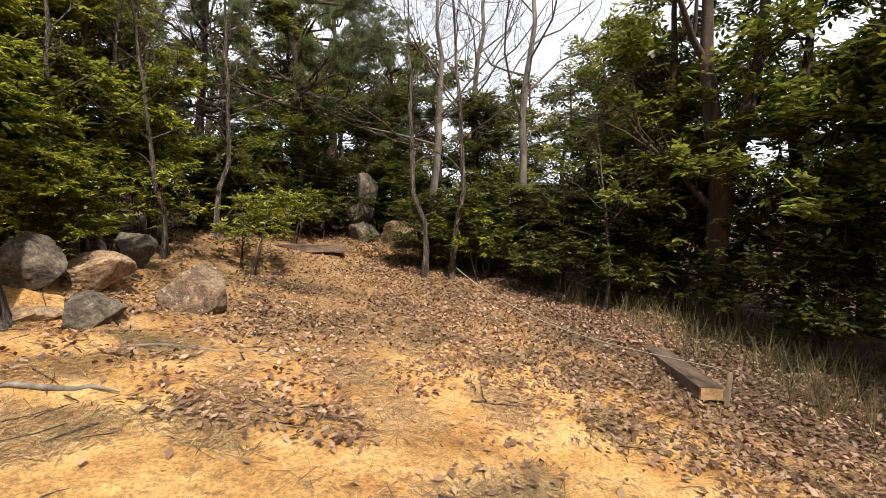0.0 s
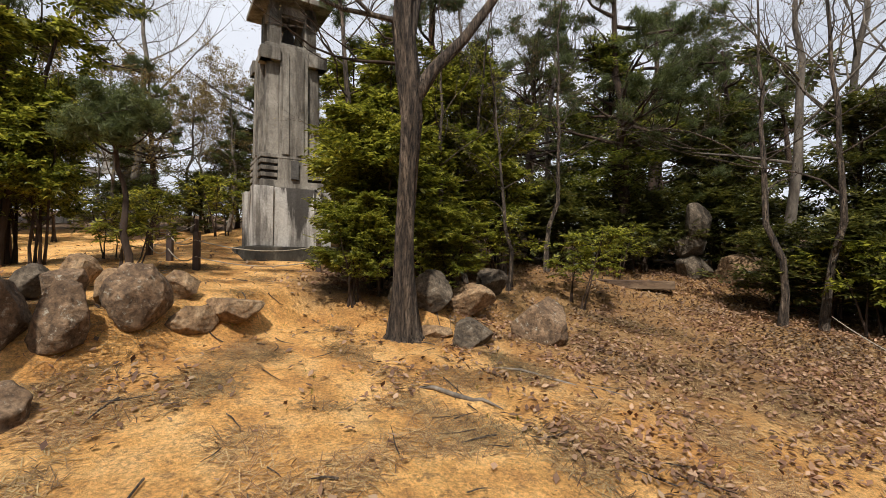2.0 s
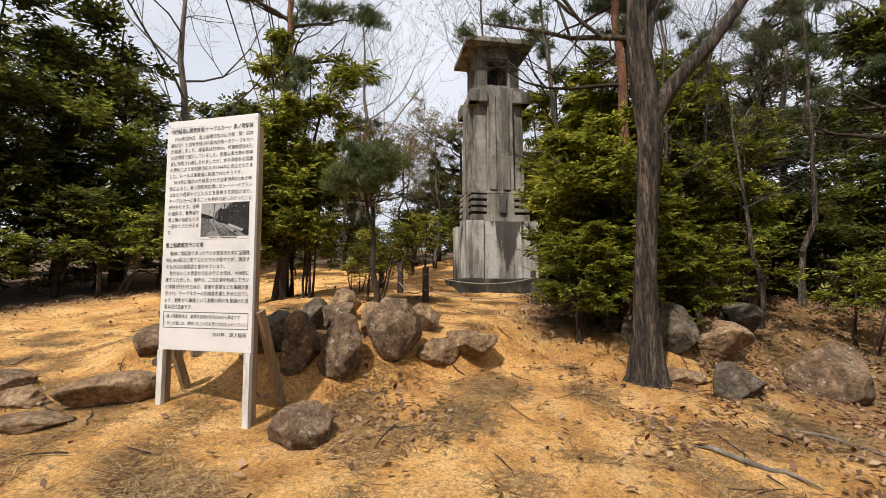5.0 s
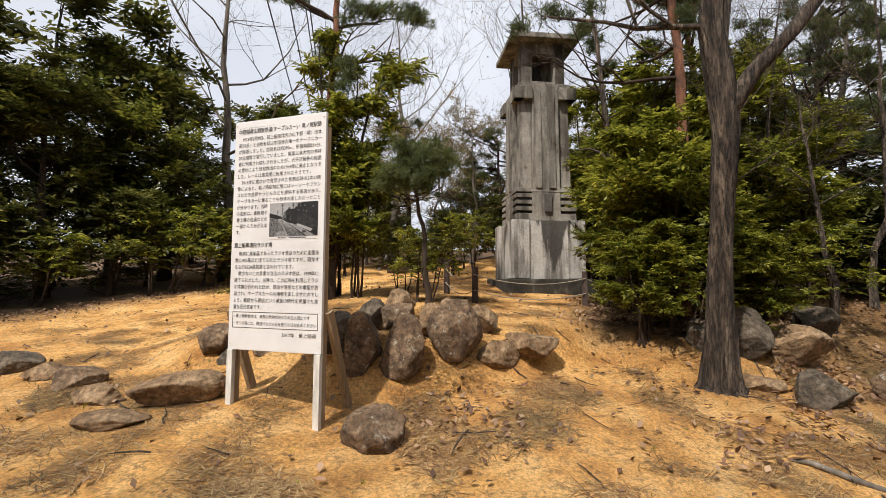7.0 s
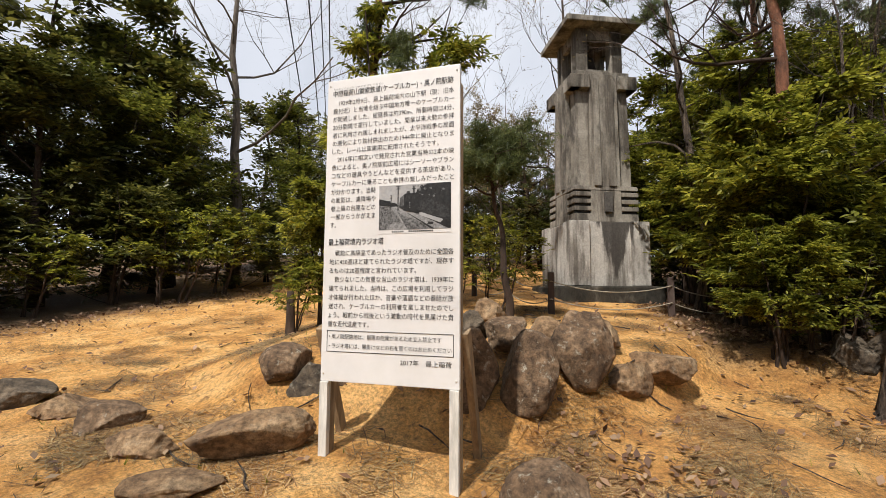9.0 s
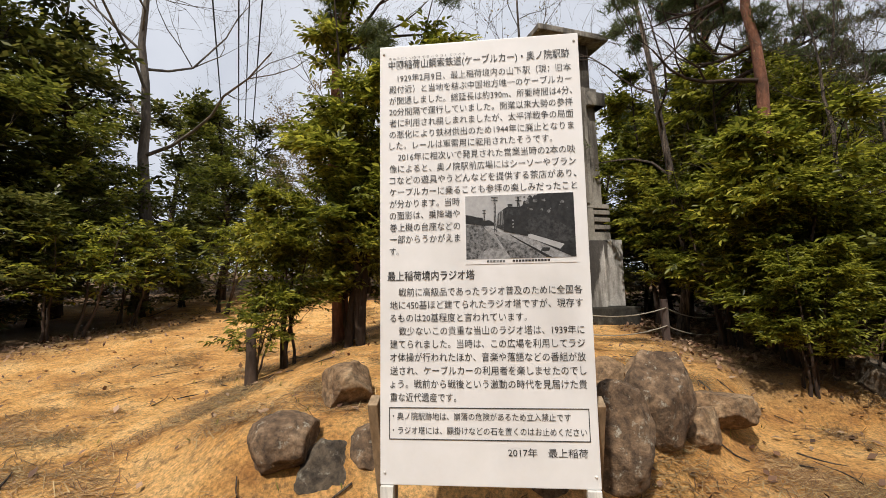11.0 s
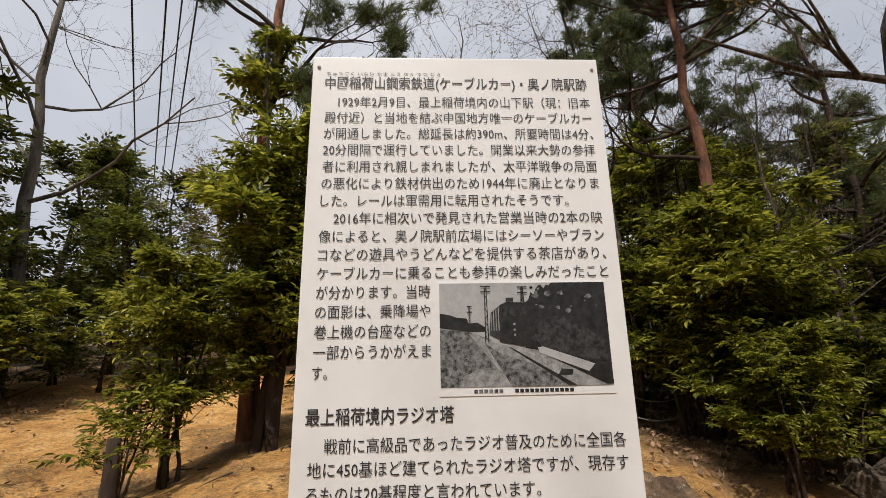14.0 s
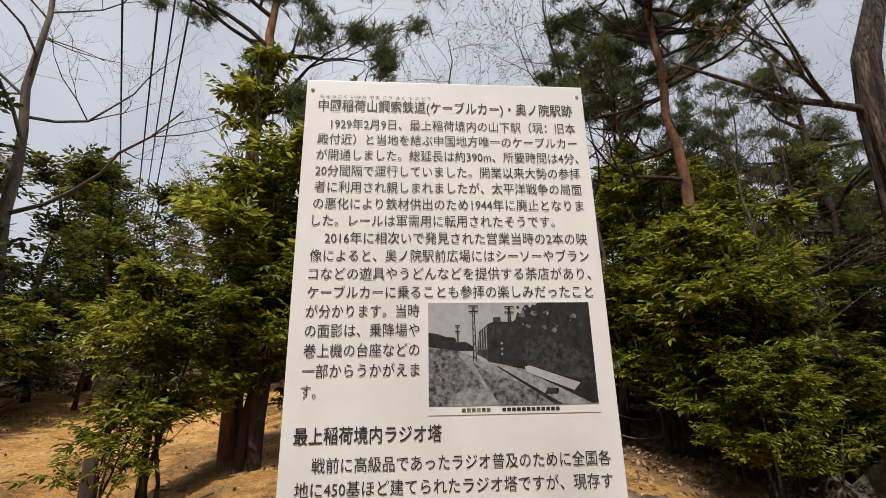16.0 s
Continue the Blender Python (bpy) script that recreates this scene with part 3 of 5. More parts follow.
def make_sign():
    s = thing("information_sign", pose(0, 0, 0), "tall white sign board with black Japanese text on two painted posts", "sign")
    T = 0.03
    part("board", boxes((0, 0.91, 0.0, T, 0.55, 2.508), w=0.004), M_WHITE, s, "white board with shallow dents")
    for x, z0 in ((0.0, -0.05), (0.85, -0.12)):
        part("post", boxes((x, x + 0.06, T + 0.002, T + 0.055, z0, 2.40), w=0.005), M_TIMBER, s, "weathered timber post behind the board")
        part("post_face", boxes((x + 0.002, x + 0.058, -0.012, T, z0, 0.548), w=0.003), M_PAINTED, s)
    for x, dx in ((0.90, 0.05), (-0.075, -0.05)):
        bm = boxes((-0.022, 0.022, -0.04, 0.04, -0.1, 0.93), w=0.004)
        bmesh.ops.transform(bm, matrix=pose(x + 0.03, 0.42, 0.02, 22, 0, 0) , verts=bm.verts)
        part("brace", bm, M_TIMBER, s, "bare weathered timber brace")
    for x in (0.02, 0.89):
        for z in (0.60, 2.47):
            bm = bmesh.new()
            bmesh.ops.create_icosphere(bm, subdivisions=2, radius=0.006, matrix=Matrix.Translation((x, -0.001, z)))
            part("screw", bm, M_PAINTED, s)
    P = 0.0395
    def line(n, txt, z, ind=0, size=0.040, x0=0.045, x1=None):
        a = x0 + ind * P
        text_mesh(txt, a, x1 if x1 else min(a + n * P, 0.872), z, size, s)
    text_mesh("ちゅうごく いなり やま こう さく てつ どう", 0.045, 0.40, 2.446, 0.014, s)
    text_mesh("中國稲荷山鋼索鉄道(ケーブルカー)・奥ノ院駅跡", 0.042, 0.868, 2.411, 0.046, s, 0.0003)
    z = 2.348
    for ind, n, txt in ((1, 20, "1929年2月9日、最上稲荷境内の山下駅（現：旧本"), (0, 21, "殿付近）と当地を結ぶ中国地方唯一のケーブルカー"),
                        (0, 21, "が開通しました。総延長は約390m、所要時間は4分、"), (0, 21, "20分間隔で運行していました。開業以来大勢の参拝"),
                        (0, 21, "者に利用され親しまれましたが、太平洋戦争の局面"), (0, 21, "の悪化により鉄材供出のため1944年に廃止となりま"),
                        (0, 18.5, "した。レールは軍需用に転用されたそうです。"), (1, 20, "2016年に相次いで発見された営業当時の2本の映"),
                        (0, 21, "像によると、奥ノ院駅前広場にはシーソーやブラン"), (0, 21, "コなどの遊具やうどんなどを提供する茶店があり、"),
                        (0, 21, "ケーブルカーに乗ることも参拝の楽しみだったこと"), (0, 8, "が分かります。当時"), (0, 8, "の面影は、乗降場や"),
                        (0, 8, "巻上機の台座などの"), (0, 8, "一部からうかがえま"), (0, 1.0, "す。")):
        line(n, txt, z, ind)
        z -= 0.0540
    text_mesh("最上稲荷境内ラジオ塔", 0.034, 0.42, 1.428, 0.046, s, 0.0004)
    z = 1.357
    for ind, n, txt in ((1, 20, "戦前に高級品であったラジオ普及のために全国各"), (0, 21, "地に450基ほど建てられたラジオ塔ですが、現存す"), (0, 15, "るものは20基程度と言われています。"),
                        (1, 20, "数少ないこの貴重な当山のラジオ塔は、1939年に"), (0, 21, "建てられました。当時は、この広場を利用してラジ"), (0, 21, "オ体操が行われたほか、音楽や落語などの番組が放"),
                        (0, 21, "送され、ケーブルカーの利用者を楽しませたのでし"), (0, 21, "ょう。戦前から戦後という激動の時代を見届けた貴"), (0, 7.2, "重な近代遺産です。")):
        line(n, txt, z, ind)
        z -= 0.0560
    for b in ((0.04, 0.875, 0.864, 0.867), (0.04, 0.875, 0.735, 0.738), (0.04, 0.043, 0.738, 0.864), (0.872, 0.875, 0.738, 0.864)):
        part("rule", boxes((b[0], b[1], -0.0025, 0.001, b[2], b[3])), M_INK, s)
    text_mesh("・奥ノ院駅跡地は、崩落の危険があるため立入禁止です", 0.055, 0.80, 0.831, 0.034, s)
    text_mesh("・ラジオ塔には、願掛けなどの石を置くのはお止めください", 0.055, 0.862, 0.773, 0.034, s)
    text_mesh("2017年　最上稲荷", 0.54, 0.862, 0.690, 0.038, s)
    # old photograph of a railway car on its track
    ph = part("photograph", boxes((0.382, 0.859, -0.0022, 0.001, 1.472, 1.778)), M_WHITE, s, "black and white photograph of a cable car")

    def poly(pts, mat, lift):
        bm = bmesh.new()
        bm.faces.new([bm.verts.new((0.386 + 0.469 * u, -0.0022 - lift, 1.494 + 0.281 * v)) for u, v in pts])
        bmesh.ops.recalc_face_normals(bm, faces=bm.faces)
        part("photo_area", bm, mat, ph)
    SKY, BLACK, SCRUB, PALE, HILL = M_PH
    poly(((0, 0), (1, 0), (1, 1), (0, 1)), SKY, 0.0004)
    poly(((0, 0), (0.46, 0), (0.30, 0.44), (0.17, 0.52), (0.0, 0.55)), SCRUB, 0.0008)
    poly(((0, 0.56), (0, 0.70), (0.05, 0.69), (0.10, 0.66), (0.16, 0.65), (0.17, 0.60), (0.22, 0.61), (0.27, 0.56), (0.27, 0.52), (0.17, 0.52)), BLACK, 0.0012)
    poly(((0.10, 0), (0.42, 0), (0.36, 0.14), (0.22, 0.17), (0.14, 0.10)), PALE, 0.0012)
    # dark wooded cutting with a ragged top
    rng = random.Random(77)
    top = [(0.50 + 0.016 * k, 0.80 + min(0.18, 0.03 * k) + rng.uniform(-0.05, 0.03)) for k in range(12)]
    poly([(0.50, 0.35), (1.0, 0.0), (1.0, 1.0), (0.70, 1.0)] + [p for p in reversed(top) if p[0] < 0.69], BLACK, 0.0008)
    poly(((0.52, 0.46), (0.60, 0.62), (0.72, 0.68), (0.86, 0.55), (0.98, 0.42), (1.0, 0.2), (0.88, 0.24), (0.58, 0.37)), HILL, 0.0012)
    for k in range(26):
        u, v, r = rng.uniform(0.54, 0.98), rng.uniform(0.3, 0.98), rng.uniform(0.008, 0.022)
        if v > 0.95 - 0.75 * u + 0.25:
            poly([(u + r * math.cos(q) * rng.uniform(0.5, 1.2), v + 1.5 * r * math.sin(q) * rng.uniform(0.5, 1.2)) for q in (0, 1.1, 2.2, 3.4, 4.5, 5.4)], SCRUB, 0.0015)
    # track bed, rails and the pale kerb
    poly(((0.41, 0), (1.0, 0), (1.0, 0.04), (0.56, 0.34), (0.34, 0.40), (0.20, 0.50), (0.17, 0.50)), PALE, 0.0016)
    poly(((0.41, 0), (0.76, 0), (0.52, 0.22), (0.36, 0.30), (0.26, 0.41)), SCRUB, 0.0020)
    poly(((0.74, 0), (0.79, 0), (0.42, 0.36), (0.40, 0.37)), BLACK, 0.0024)
    poly(((0.96, 0.01), (1.0, 0.01), (1.0, 0.05), (0.60, 0.32), (0.58, 0.32)), BLACK, 0.0024)
    poly(((0.58, 0.31), (0.86, 0.13), (0.90, 0.20), (0.60, 0.37), (0.57, 0.36)), SKY, 0.0026)
    poly(((0.68, 0.10), (0.76, 0.10), (0.77, 0.15), (0.70, 0.16)), BLACK, 0.0026)
    # the car
    poly(((0.35, 0.42), (0.53, 0.36), (0.56, 0.40), (0.55, 0.78), (0.50, 0.80), (0.40, 0.81), (0.36, 0.78)), BLACK, 0.0024)
    poly(((0.29, 0.49), (0.35, 0.44), (0.36, 0.78), (0.30, 0.70)), HILL, 0.0024)
    for u in (0.30, 0.315, 0.33, 0.345):
        poly(((u, 0.53), (u + 0.006, 0.53), (u + 0.006, 0.70 + (u - 0.29)), (u, 0.69 + (u - 0.29))), PALE, 0.0028)
    for u in (0.365, 0.41, 0.475):
        poly(((u, 0.67), (u + 0.035, 0.67), (u + 0.035, 0.76), (u, 0.76)), HILL, 0.0028)
    for v in (0.59, 0.535, 0.485):
        poly([(0.44 + 0.008 * math.cos(q), v + 0.013 * math.sin(q)) for q in (0, 1, 2, 3, 4, 5)], PALE, 0.0028)
    poly(((0.395, 0.81), (0.44, 0.81), (0.44, 0.85), (0.395, 0.85)), HILL, 0.0026)
    # lattice poles
    for u, v0, h in ((0.275, 0.42, 0.96), (0.495, 0.80, 0.95), (0.175, 0.56, 0.76)):
        k = 0.5 if h < 0.9 else 1.0
        poly(((u - 0.012 * k, v0), (u - 0.006 * k, v0), (u - 0.003 * k, h), (u - 0.007 * k, h)), BLACK, 0.0030)
        poly(((u + 0.006 * k, v0), (u + 0.012 * k, v0), (u + 0.007 * k, h), (u + 0.003 * k, h)), BLACK, 0.0030)
        n = 8
        for q in range(n):
            a, b = v0 + (h - v0) * q / n, v0 + (h - v0) * (q + 1) / n
            e = 0.009 * k * (1 if q % 2 else -1)
            poly(((u - e, a), (u + e, b), (u + e, b + 0.012), (u - e, a + 0.012)), BLACK, 0.0033)
        for dv in (0.0, -0.055):
            poly(((u - 0.03 * k, h + dv), (u + 0.03 * k, h + dv), (u + 0.03 * k, h + dv + 0.012), (u - 0.03 * k, h + dv + 0.012)), BLACK, 0.0036)
    for k in range(6):
        part("caption_bar", boxes((0.475 + 0.0135 * k, 0.485 + 0.0135 * k, -0.0035, 0.0, 1.479, 1.488)), M_PH[2], ph)
    for k in range(12):
        part("caption_bar", boxes((0.585 + 0.0135 * k, 0.595 + 0.0135 * k, -0.0035, 0.0, 1.479, 1.488)), M_PH[1], ph)


make_sign()


# ---- concrete radio tower ----
def make_tower():
    t = thing("radio_tower", pose(1.816, 6.854, 0, 0, 0, 24), "tall weathered grey concrete radio tower with a roofed lantern top", "tower")

    def ring(bm, h, z0, z1, taper=0.0):
        box(bm, -h, h, -h, h, z0, z1, taper)
    bm = bmesh.new()
    ring(bm, 0.93, 0.5, 1.19)
    part("plinth", bev(bm, 0.03), M_PLINTH, t, "mossy dark concrete plinth")
    bm = bmesh.new()
    ring(bm, 0.725, 1.18, 2.36, 0.025)
    part("lower_block", bev(bm, 0.012), M_CONC_PALE, t, "pale streaked concrete base block with a black stain")
    for q in range(4):
        for a, b in ((-0.755, -0.40), (0.40, 0.755)):
            bm = boxes((a, b, -0.758, -0.70, 1.20, 2.37), w=0.008)
            bmesh.ops.rotate(bm, verts=bm.verts, matrix=Matrix.Rotation(q * math.pi / 2, 3, "Z"))
            part("pilaster", bm, M_CONC_PALE, t)
    bm = bmesh.new()
    ring(bm, 0.56, 2.30, 5.20, 0.05)
    part("shaft", bev(bm, 0.012), M_CONC, t, "streaked concrete shaft")
    # louvred band at the shaft's foot
    bm = bmesh.new()
    ring(bm, 0.63, 2.371, 2.52, 0.006)
    ring(bm, 0.63, 2.96, 3.04, 0.012)
    part("band", bev(bm, 0.008), M_CONC, t)
    for q in range(4):
        rot = Matrix.Rotation(q * math.pi / 2, 3, "Z")

        def add(name, bm, mat, label=""):
            bmesh.ops.rotate(bm, verts=bm.verts, matrix=rot)
            part(name, bm, mat, t, label)
        add("face_panel", boxes((-0.30, 0.30, -0.628, -0.5, 2.38, 5.20, 0.03), w=0.01), M_CONC)
        for x in (-0.155, 0.135):
            add("face_rib", boxes((x - 0.07, x + 0.07, -0.650, -0.58, 3.04, 5.1, 0.022), w=0.008), M_CONC)
        for sx in (-1, 1):
            x0, x1 = sorted((sx * 0.302, sx * 0.61))
            # near-black panel stands in for the shade between the louvres
            add("louvre_shade_panel", boxes((x0, x1, -0.592, -0.55, 2.52, 2.96)), M_DARK, "dark panel painted as the shade behind louvres")
            for k in range(3):
                add("louvre", boxes((x0, x1 + (0.018 if sx > 0 else 0), -0.632, -0.58, 2.575 + k * 0.135, 2.655 + k * 0.135), w=0.008), M_CONC)
            x0, x1 = sorted((sx * 0.28, sx * 0.655))
            add("lintel", boxes((x0, x1, -0.655, -0.44, 4.90, 5.16), w=0.012), M_CONC)
        add("cap", boxes((-0.54, 0.54, -0.56, 0.0, 5.16, 5.27, 0.0), w=0.01), M_CONC)
        for sx in (-1, 1):
            x0, x1 = sorted((sx * 0.235, sx * 0.47))
            add("lantern_pier", boxes((x0, x1, -0.47, -0.26, 5.26, 6.17), w=0.01), M_CONC)
        add("lantern_sill", boxes((-0.236, 0.236, -0.44, -0.36, 5.26, 5.36)), M_CONC)
        add("lantern_head", boxes((-0.236, 0.236, -0.44, -0.36, 5.96, 6.17)), M_CONC)
    part("plaque", boxes((0.03 - 0.075, 0.03 + 0.075, -0.672, -0.62, 2.55, 2.92), w=0.006), M_BRONZE, t, "dark inscribed metal plaque")
    bm = bmesh.new()
    bmesh.ops.create_cone(bm, cap_ends=True, segments=20, radius1=0.17, radius2=0.10, depth=0.34, matrix=Matrix.Translation((0, 0, 5.62)))
    part("loudspeaker", bm, M_DARK, t, "dark round loudspeaker inside the lantern")
    part("hanger", boxes((-0.02, 0.02, -0.02, 0.02, 5.7, 6.17)), M_DARK, t)
    bm = bmesh.new()
    v = [bm.verts.new(c) for c in [(sx * 0.74, sy * 0.74, z) for z in (6.165, 6.27) for sx, sy in ((-1, -1), (1, -1), (1, 1), (-1, 1))]]
    apex = [bm.verts.new((sx * 0.16, sy * 0.16, 6.56)) for sx, sy in ((-1, -1), (1, -1), (1, 1), (-1, 1))]
    bm.faces.new(v[3::-1])
    bm.faces.new(apex)
    for k in range(4):
        j = (k + 1) % 4
        bm.faces.new((v[k], v[j], v[4 + j], v[4 + k]))
        bm.faces.new((v[4 + k], v[4 + j], apex[j], apex[k]))
    part("roof", bev(bm, 0.015), M_CONC, t, "low hipped concrete roof with overhanging eaves")


make_tower()


# ---- posts and ropes round the tower ----
def fence():
    spots = [(4.2, 5.7), (2.82, 4.65), (1.2, 3.8), (0.48, 4.61), (-0.25, 5.5), (-0.5, 8.2)]
    f = thing("rope_fence", pose(0, 0, 0), "dark wooden posts joined by thin rope round the tower", "fence")
    tops = []
    for x, y in spots:
        z = gz(x, y)
        part("post", bev(boxes((x - 0.045, x + 0.045, y - 0.045, y + 0.045, z - 0.1, z + 0.56, 0.004)), 0.008), M_POST, f)
        tops.append(Vector((x, y - 0.052, z + 0.44)))
    for a, b in zip(tops, tops[1:]):
        for dz in (0, -0.24):
            tb = Tubes()
            tb.add([a.lerp(b, k / 10) + Vector((0, 0, dz - 0.12 * (1 - (k / 5 - 1) ** 2))) for k in range(11)], [0.008] * 11, 5)
            tb.part("rope", M_ROPE, f)


fence()


# ---- trees ----
def grow(tb, rng, p, d, length, r, depth, tips, spread=0.6, up=0.15, sides=5, kids=3, seg=5, crook=0.16):
    """A crooked limb with its side limbs; gathers the tips."""
    pts, radii = [Vector(p)], [r]
    d = Vector(d).normalized()
    for i in range(seg):
        d = (d + Vector((rng.gauss(0, crook), rng.gauss(0, crook), rng.gauss(up * 0.4, crook * 0.7)))).normalized()
        pts.append(pts[-1] + d * (length / seg))
        radii.append(r * (1 - 0.72 * (i + 1) / seg))
    tb.add(pts, radii, sides)
    if depth == 0:
        tips.extend(pts[2:])
        return
    for k in range(kids):
        i = rng.randint(max(1, seg // 3), seg)
        q = pts[i]
        nd = (d + Vector((rng.gauss(0, spread), rng.gauss(0, spread), rng.gauss(up, spread * 0.6)))).normalized()
        grow(tb, rng, q, nd, length * rng.uniform(0.5, 0.75), max(radii[i] * 0.7, 0.003), depth - 1, tips, spread, up, max(3, sides - 1), kids, max(3, seg - 1), crook)


def trunk_path(rng, h, lean=(0, 0), wander=0.05, n=10):
    pts = [Vector((0, 0, -0.15))]
    w = Vector((0, 0, 0))
    for i in range(1, n + 1):
        w += Vector((rng.gauss(0, wander), rng.gauss(0, wander), 0))
        k = i / n
        pts.append(Vector((lean[0] * k, lean[1] * k, h * k)) + w)
    return pts


def broadleaf(name, seed, h, trunk_r, crown_r, z0, n_limb, n_spray, leaf, bark, mat, label, stems=1, spread=0.1, lean=(0, 0), kids=3, up=0.2, category="tree", shaped=False, pairs=4, flare=0.4):
    """An evergreen: stems, limbs and a crown of flat leafy sprays about the twigs."""
    rng, nr = random.Random(seed), np.random.default_rng(seed)
    t = thing(name, pose(0, 0, 0), label, category)
    tips = []
    for s in range(stems):
        tb = Tubes()
        off = Vector((rng.uniform(-0.15, 0.15), rng.uniform(-0.15, 0.15), 0)) * (stems > 1)
        ln = (lean[0] + rng.uniform(-flare, flare) * (stems > 1), lean[1] + rng.uniform(-flare, flare) * (stems > 1))
        pts = [p + off for p in trunk_path(rng, h * rng.uniform(0.85, 1), ln, 0.035 * h / 4)]
        tb.add(pts, [trunk_r * (1.35 if i == 0 else 1 - 0.85 * i / 10) for i in range(11)], 8, 0.25)
        tb.part("trunk" if stems == 1 else "stem", bark, t)
        lt = Tubes()
        for k in range(n_limb):
            f = rng.uniform(z0, 0.97)
            i = f * 10
            p = pts[int(i)].lerp(pts[min(int(i) + 1, 10)], i - int(i))
            a = rng.uniform(0, 2 * math.pi)
            rad = crown_r * (1.05 - 0.75 * ((f - z0) / (1 - z0)) ** 1.6) * rng.uniform(0.6, 1.05)
            grow(lt, rng, p, (math.cos(a), math.sin(a), rng.uniform(-0.05, 0.5)), rad * 0.62, trunk_r * 0.30 * (1.1 - f * 0.7), 1, tips, 0.55, up, 4, kids, 4)
        tagged(lt.part("branchwork", bark, t), kind="stuff")
    tp = np.array([tuple(p) for p in tips])
    c = tp[nr.integers(0, len(tp), n_spray)]
    d = c * np.array([1.0, 1.0, 0.0])
    d /= np.linalg.norm(d, axis=1)[:, None] + 0.2
    d = d + nr.normal(0, 0.65, (n_spray, 3)) * np.array([1.0, 1.0, 0.35]) + np.array([0, 0, 0.08])
    c = c + nr.normal(0, 1, (n_spray, 3)) * np.array([spread, spread, spread * 0.45])
    v, f = sprays(nr, c, d, leaf, pairs, shaped)
    np_part("crown", v, f, mat, t)
    return t


def pine(name, seed, h, trunk_r, crown_r, z0, n_limb, tufts, label, lean=(0, 0), bark=None):
    rng, nr = random.Random(seed), np.random.default_rng(seed)
    t = thing(name, pose(0, 0, 0), label, "pine tree")
    tb = Tubes()
    pts = trunk_path(rng, h, lean, 0.035, 14)
    tb.add(pts, [trunk_r * (1.3 if i == 0 else 1 - 0.75 * i / 14) for i in range(15)], 10, 0.2)
    tb.part("trunk", bark or M_BARK_RED, t)
    tips, lt = [], Tubes()
    for k in range(n_limb):
        f = rng.uniform(z0, 0.98)
        i = f * 14
        p = pts[int(i)].lerp(pts[min(int(i) + 1, 14)], i - int(i))
        a = rng.uniform(0, 2 * math.pi)
        ln_ = crown_r * rng.uniform(0.5, 1.0) * (1.1 - 0.6 * (f - z0) / (1 - z0))
        grow(lt, rng, p, (math.cos(a), math.sin(a), rng.uniform(-0.1, 0.35)), ln_ * 0.72, trunk_r * 0.34, 2, tips, 0.5, 0.1, 5, 3, 5, 0.22)
    tagged(lt.part("branchwork", M_BARK_DARK, t), kind="stuff")
    tp = np.array([tuple(p) for p in tips])
    hub = tp[nr.permutation(len(tp))[:max(12, len(tp) // 3)]]
    c = hub[nr.integers(0, len(hub), tufts)] + nr.normal(0, 1, (tufts, 3)) * np.array([0.09, 0.09, 0.045])
    d = c * np.array([0.25, 0.25, 0.0]) + nr.normal(0, 0.6, (tufts, 3)) + np.array([0, 0, 0.45])
    v, f = needles(nr, c, d / np.linalg.norm(d, axis=1)[:, None], 18, 0.12, 0.0042)
    np_part("crown", v, f, M_NEEDLE, t)
    return t


def bare(name, seed, h, trunk_r, n_limb, label, bark, z0=0.35, lean=(0, 0), buds=0, reach=0.42, depth=3, bud_mat=None, bud=0.045):
    rng, nr = random.Random(seed), np.random.default_rng(seed)
    t = thing(name, pose(0, 0, 0), label, "tree")
    tb = Tubes()
    pts = trunk_path(rng, h, lean, 0.07, 12)
    tb.add(pts, [trunk_r * (1.4 if i == 0 else 1 - 0.88 * i / 12) for i in range(13)], 9, 0.2)
    tb.part("trunk", bark, t)
    tips, lt = [], Tubes()
    for k in range(n_limb):
        f = z0 + (0.97 - z0) * (k + rng.random()) / n_limb
        i = f * 12
        p = pts[int(i)].lerp(pts[min(int(i) + 1, 12)], i - int(i))
        a = k * 2.4 + rng.uniform(-0.5, 0.5)
        grow(lt, rng, p, (math.cos(a), math.sin(a), rng.uniform(0.3, 1.0)), h * reach * (1.15 - 0.75 * f), trunk_r * 0.4 * (1.1 - f), depth, tips, 0.68, 0.14, 5, 3, 6, 0.2)
    tagged(lt.part("branchwork", bark, t), kind="stuff")
    if buds:
        tp = np.array([tuple(p) for p in tips])
        v, f = leaves(nr, tp[nr.integers(0, len(tp), buds)] + nr.normal(0, 0.06, (buds, 3)), bud)
        tagged(np_part("foliage", v, f, bud_mat or M_TAN_LEAF, t), kind="stuff")
    return t


def put(ob, x, y, turn=0.0, s=1.0, sz=None, first=[]):
    """Stands a tree, or a copy of one already standing, on the ground."""
    m = Matrix.Translation((x, y, gz(x, y) - 0.03)) @ Matrix.Rotation(radians(turn), 4, "Z") @ Matrix.Diagonal((s, s, sz or s, 1))
    if ob.name not in first:
        first.append(ob.name)
        ob.matrix_basis = m
        return ob
    scale0 = ob.scale.copy()
    ob.scale = (1, 1, 1)
    c = copy_thing(ob, m)
    ob.scale = scale0
    return c


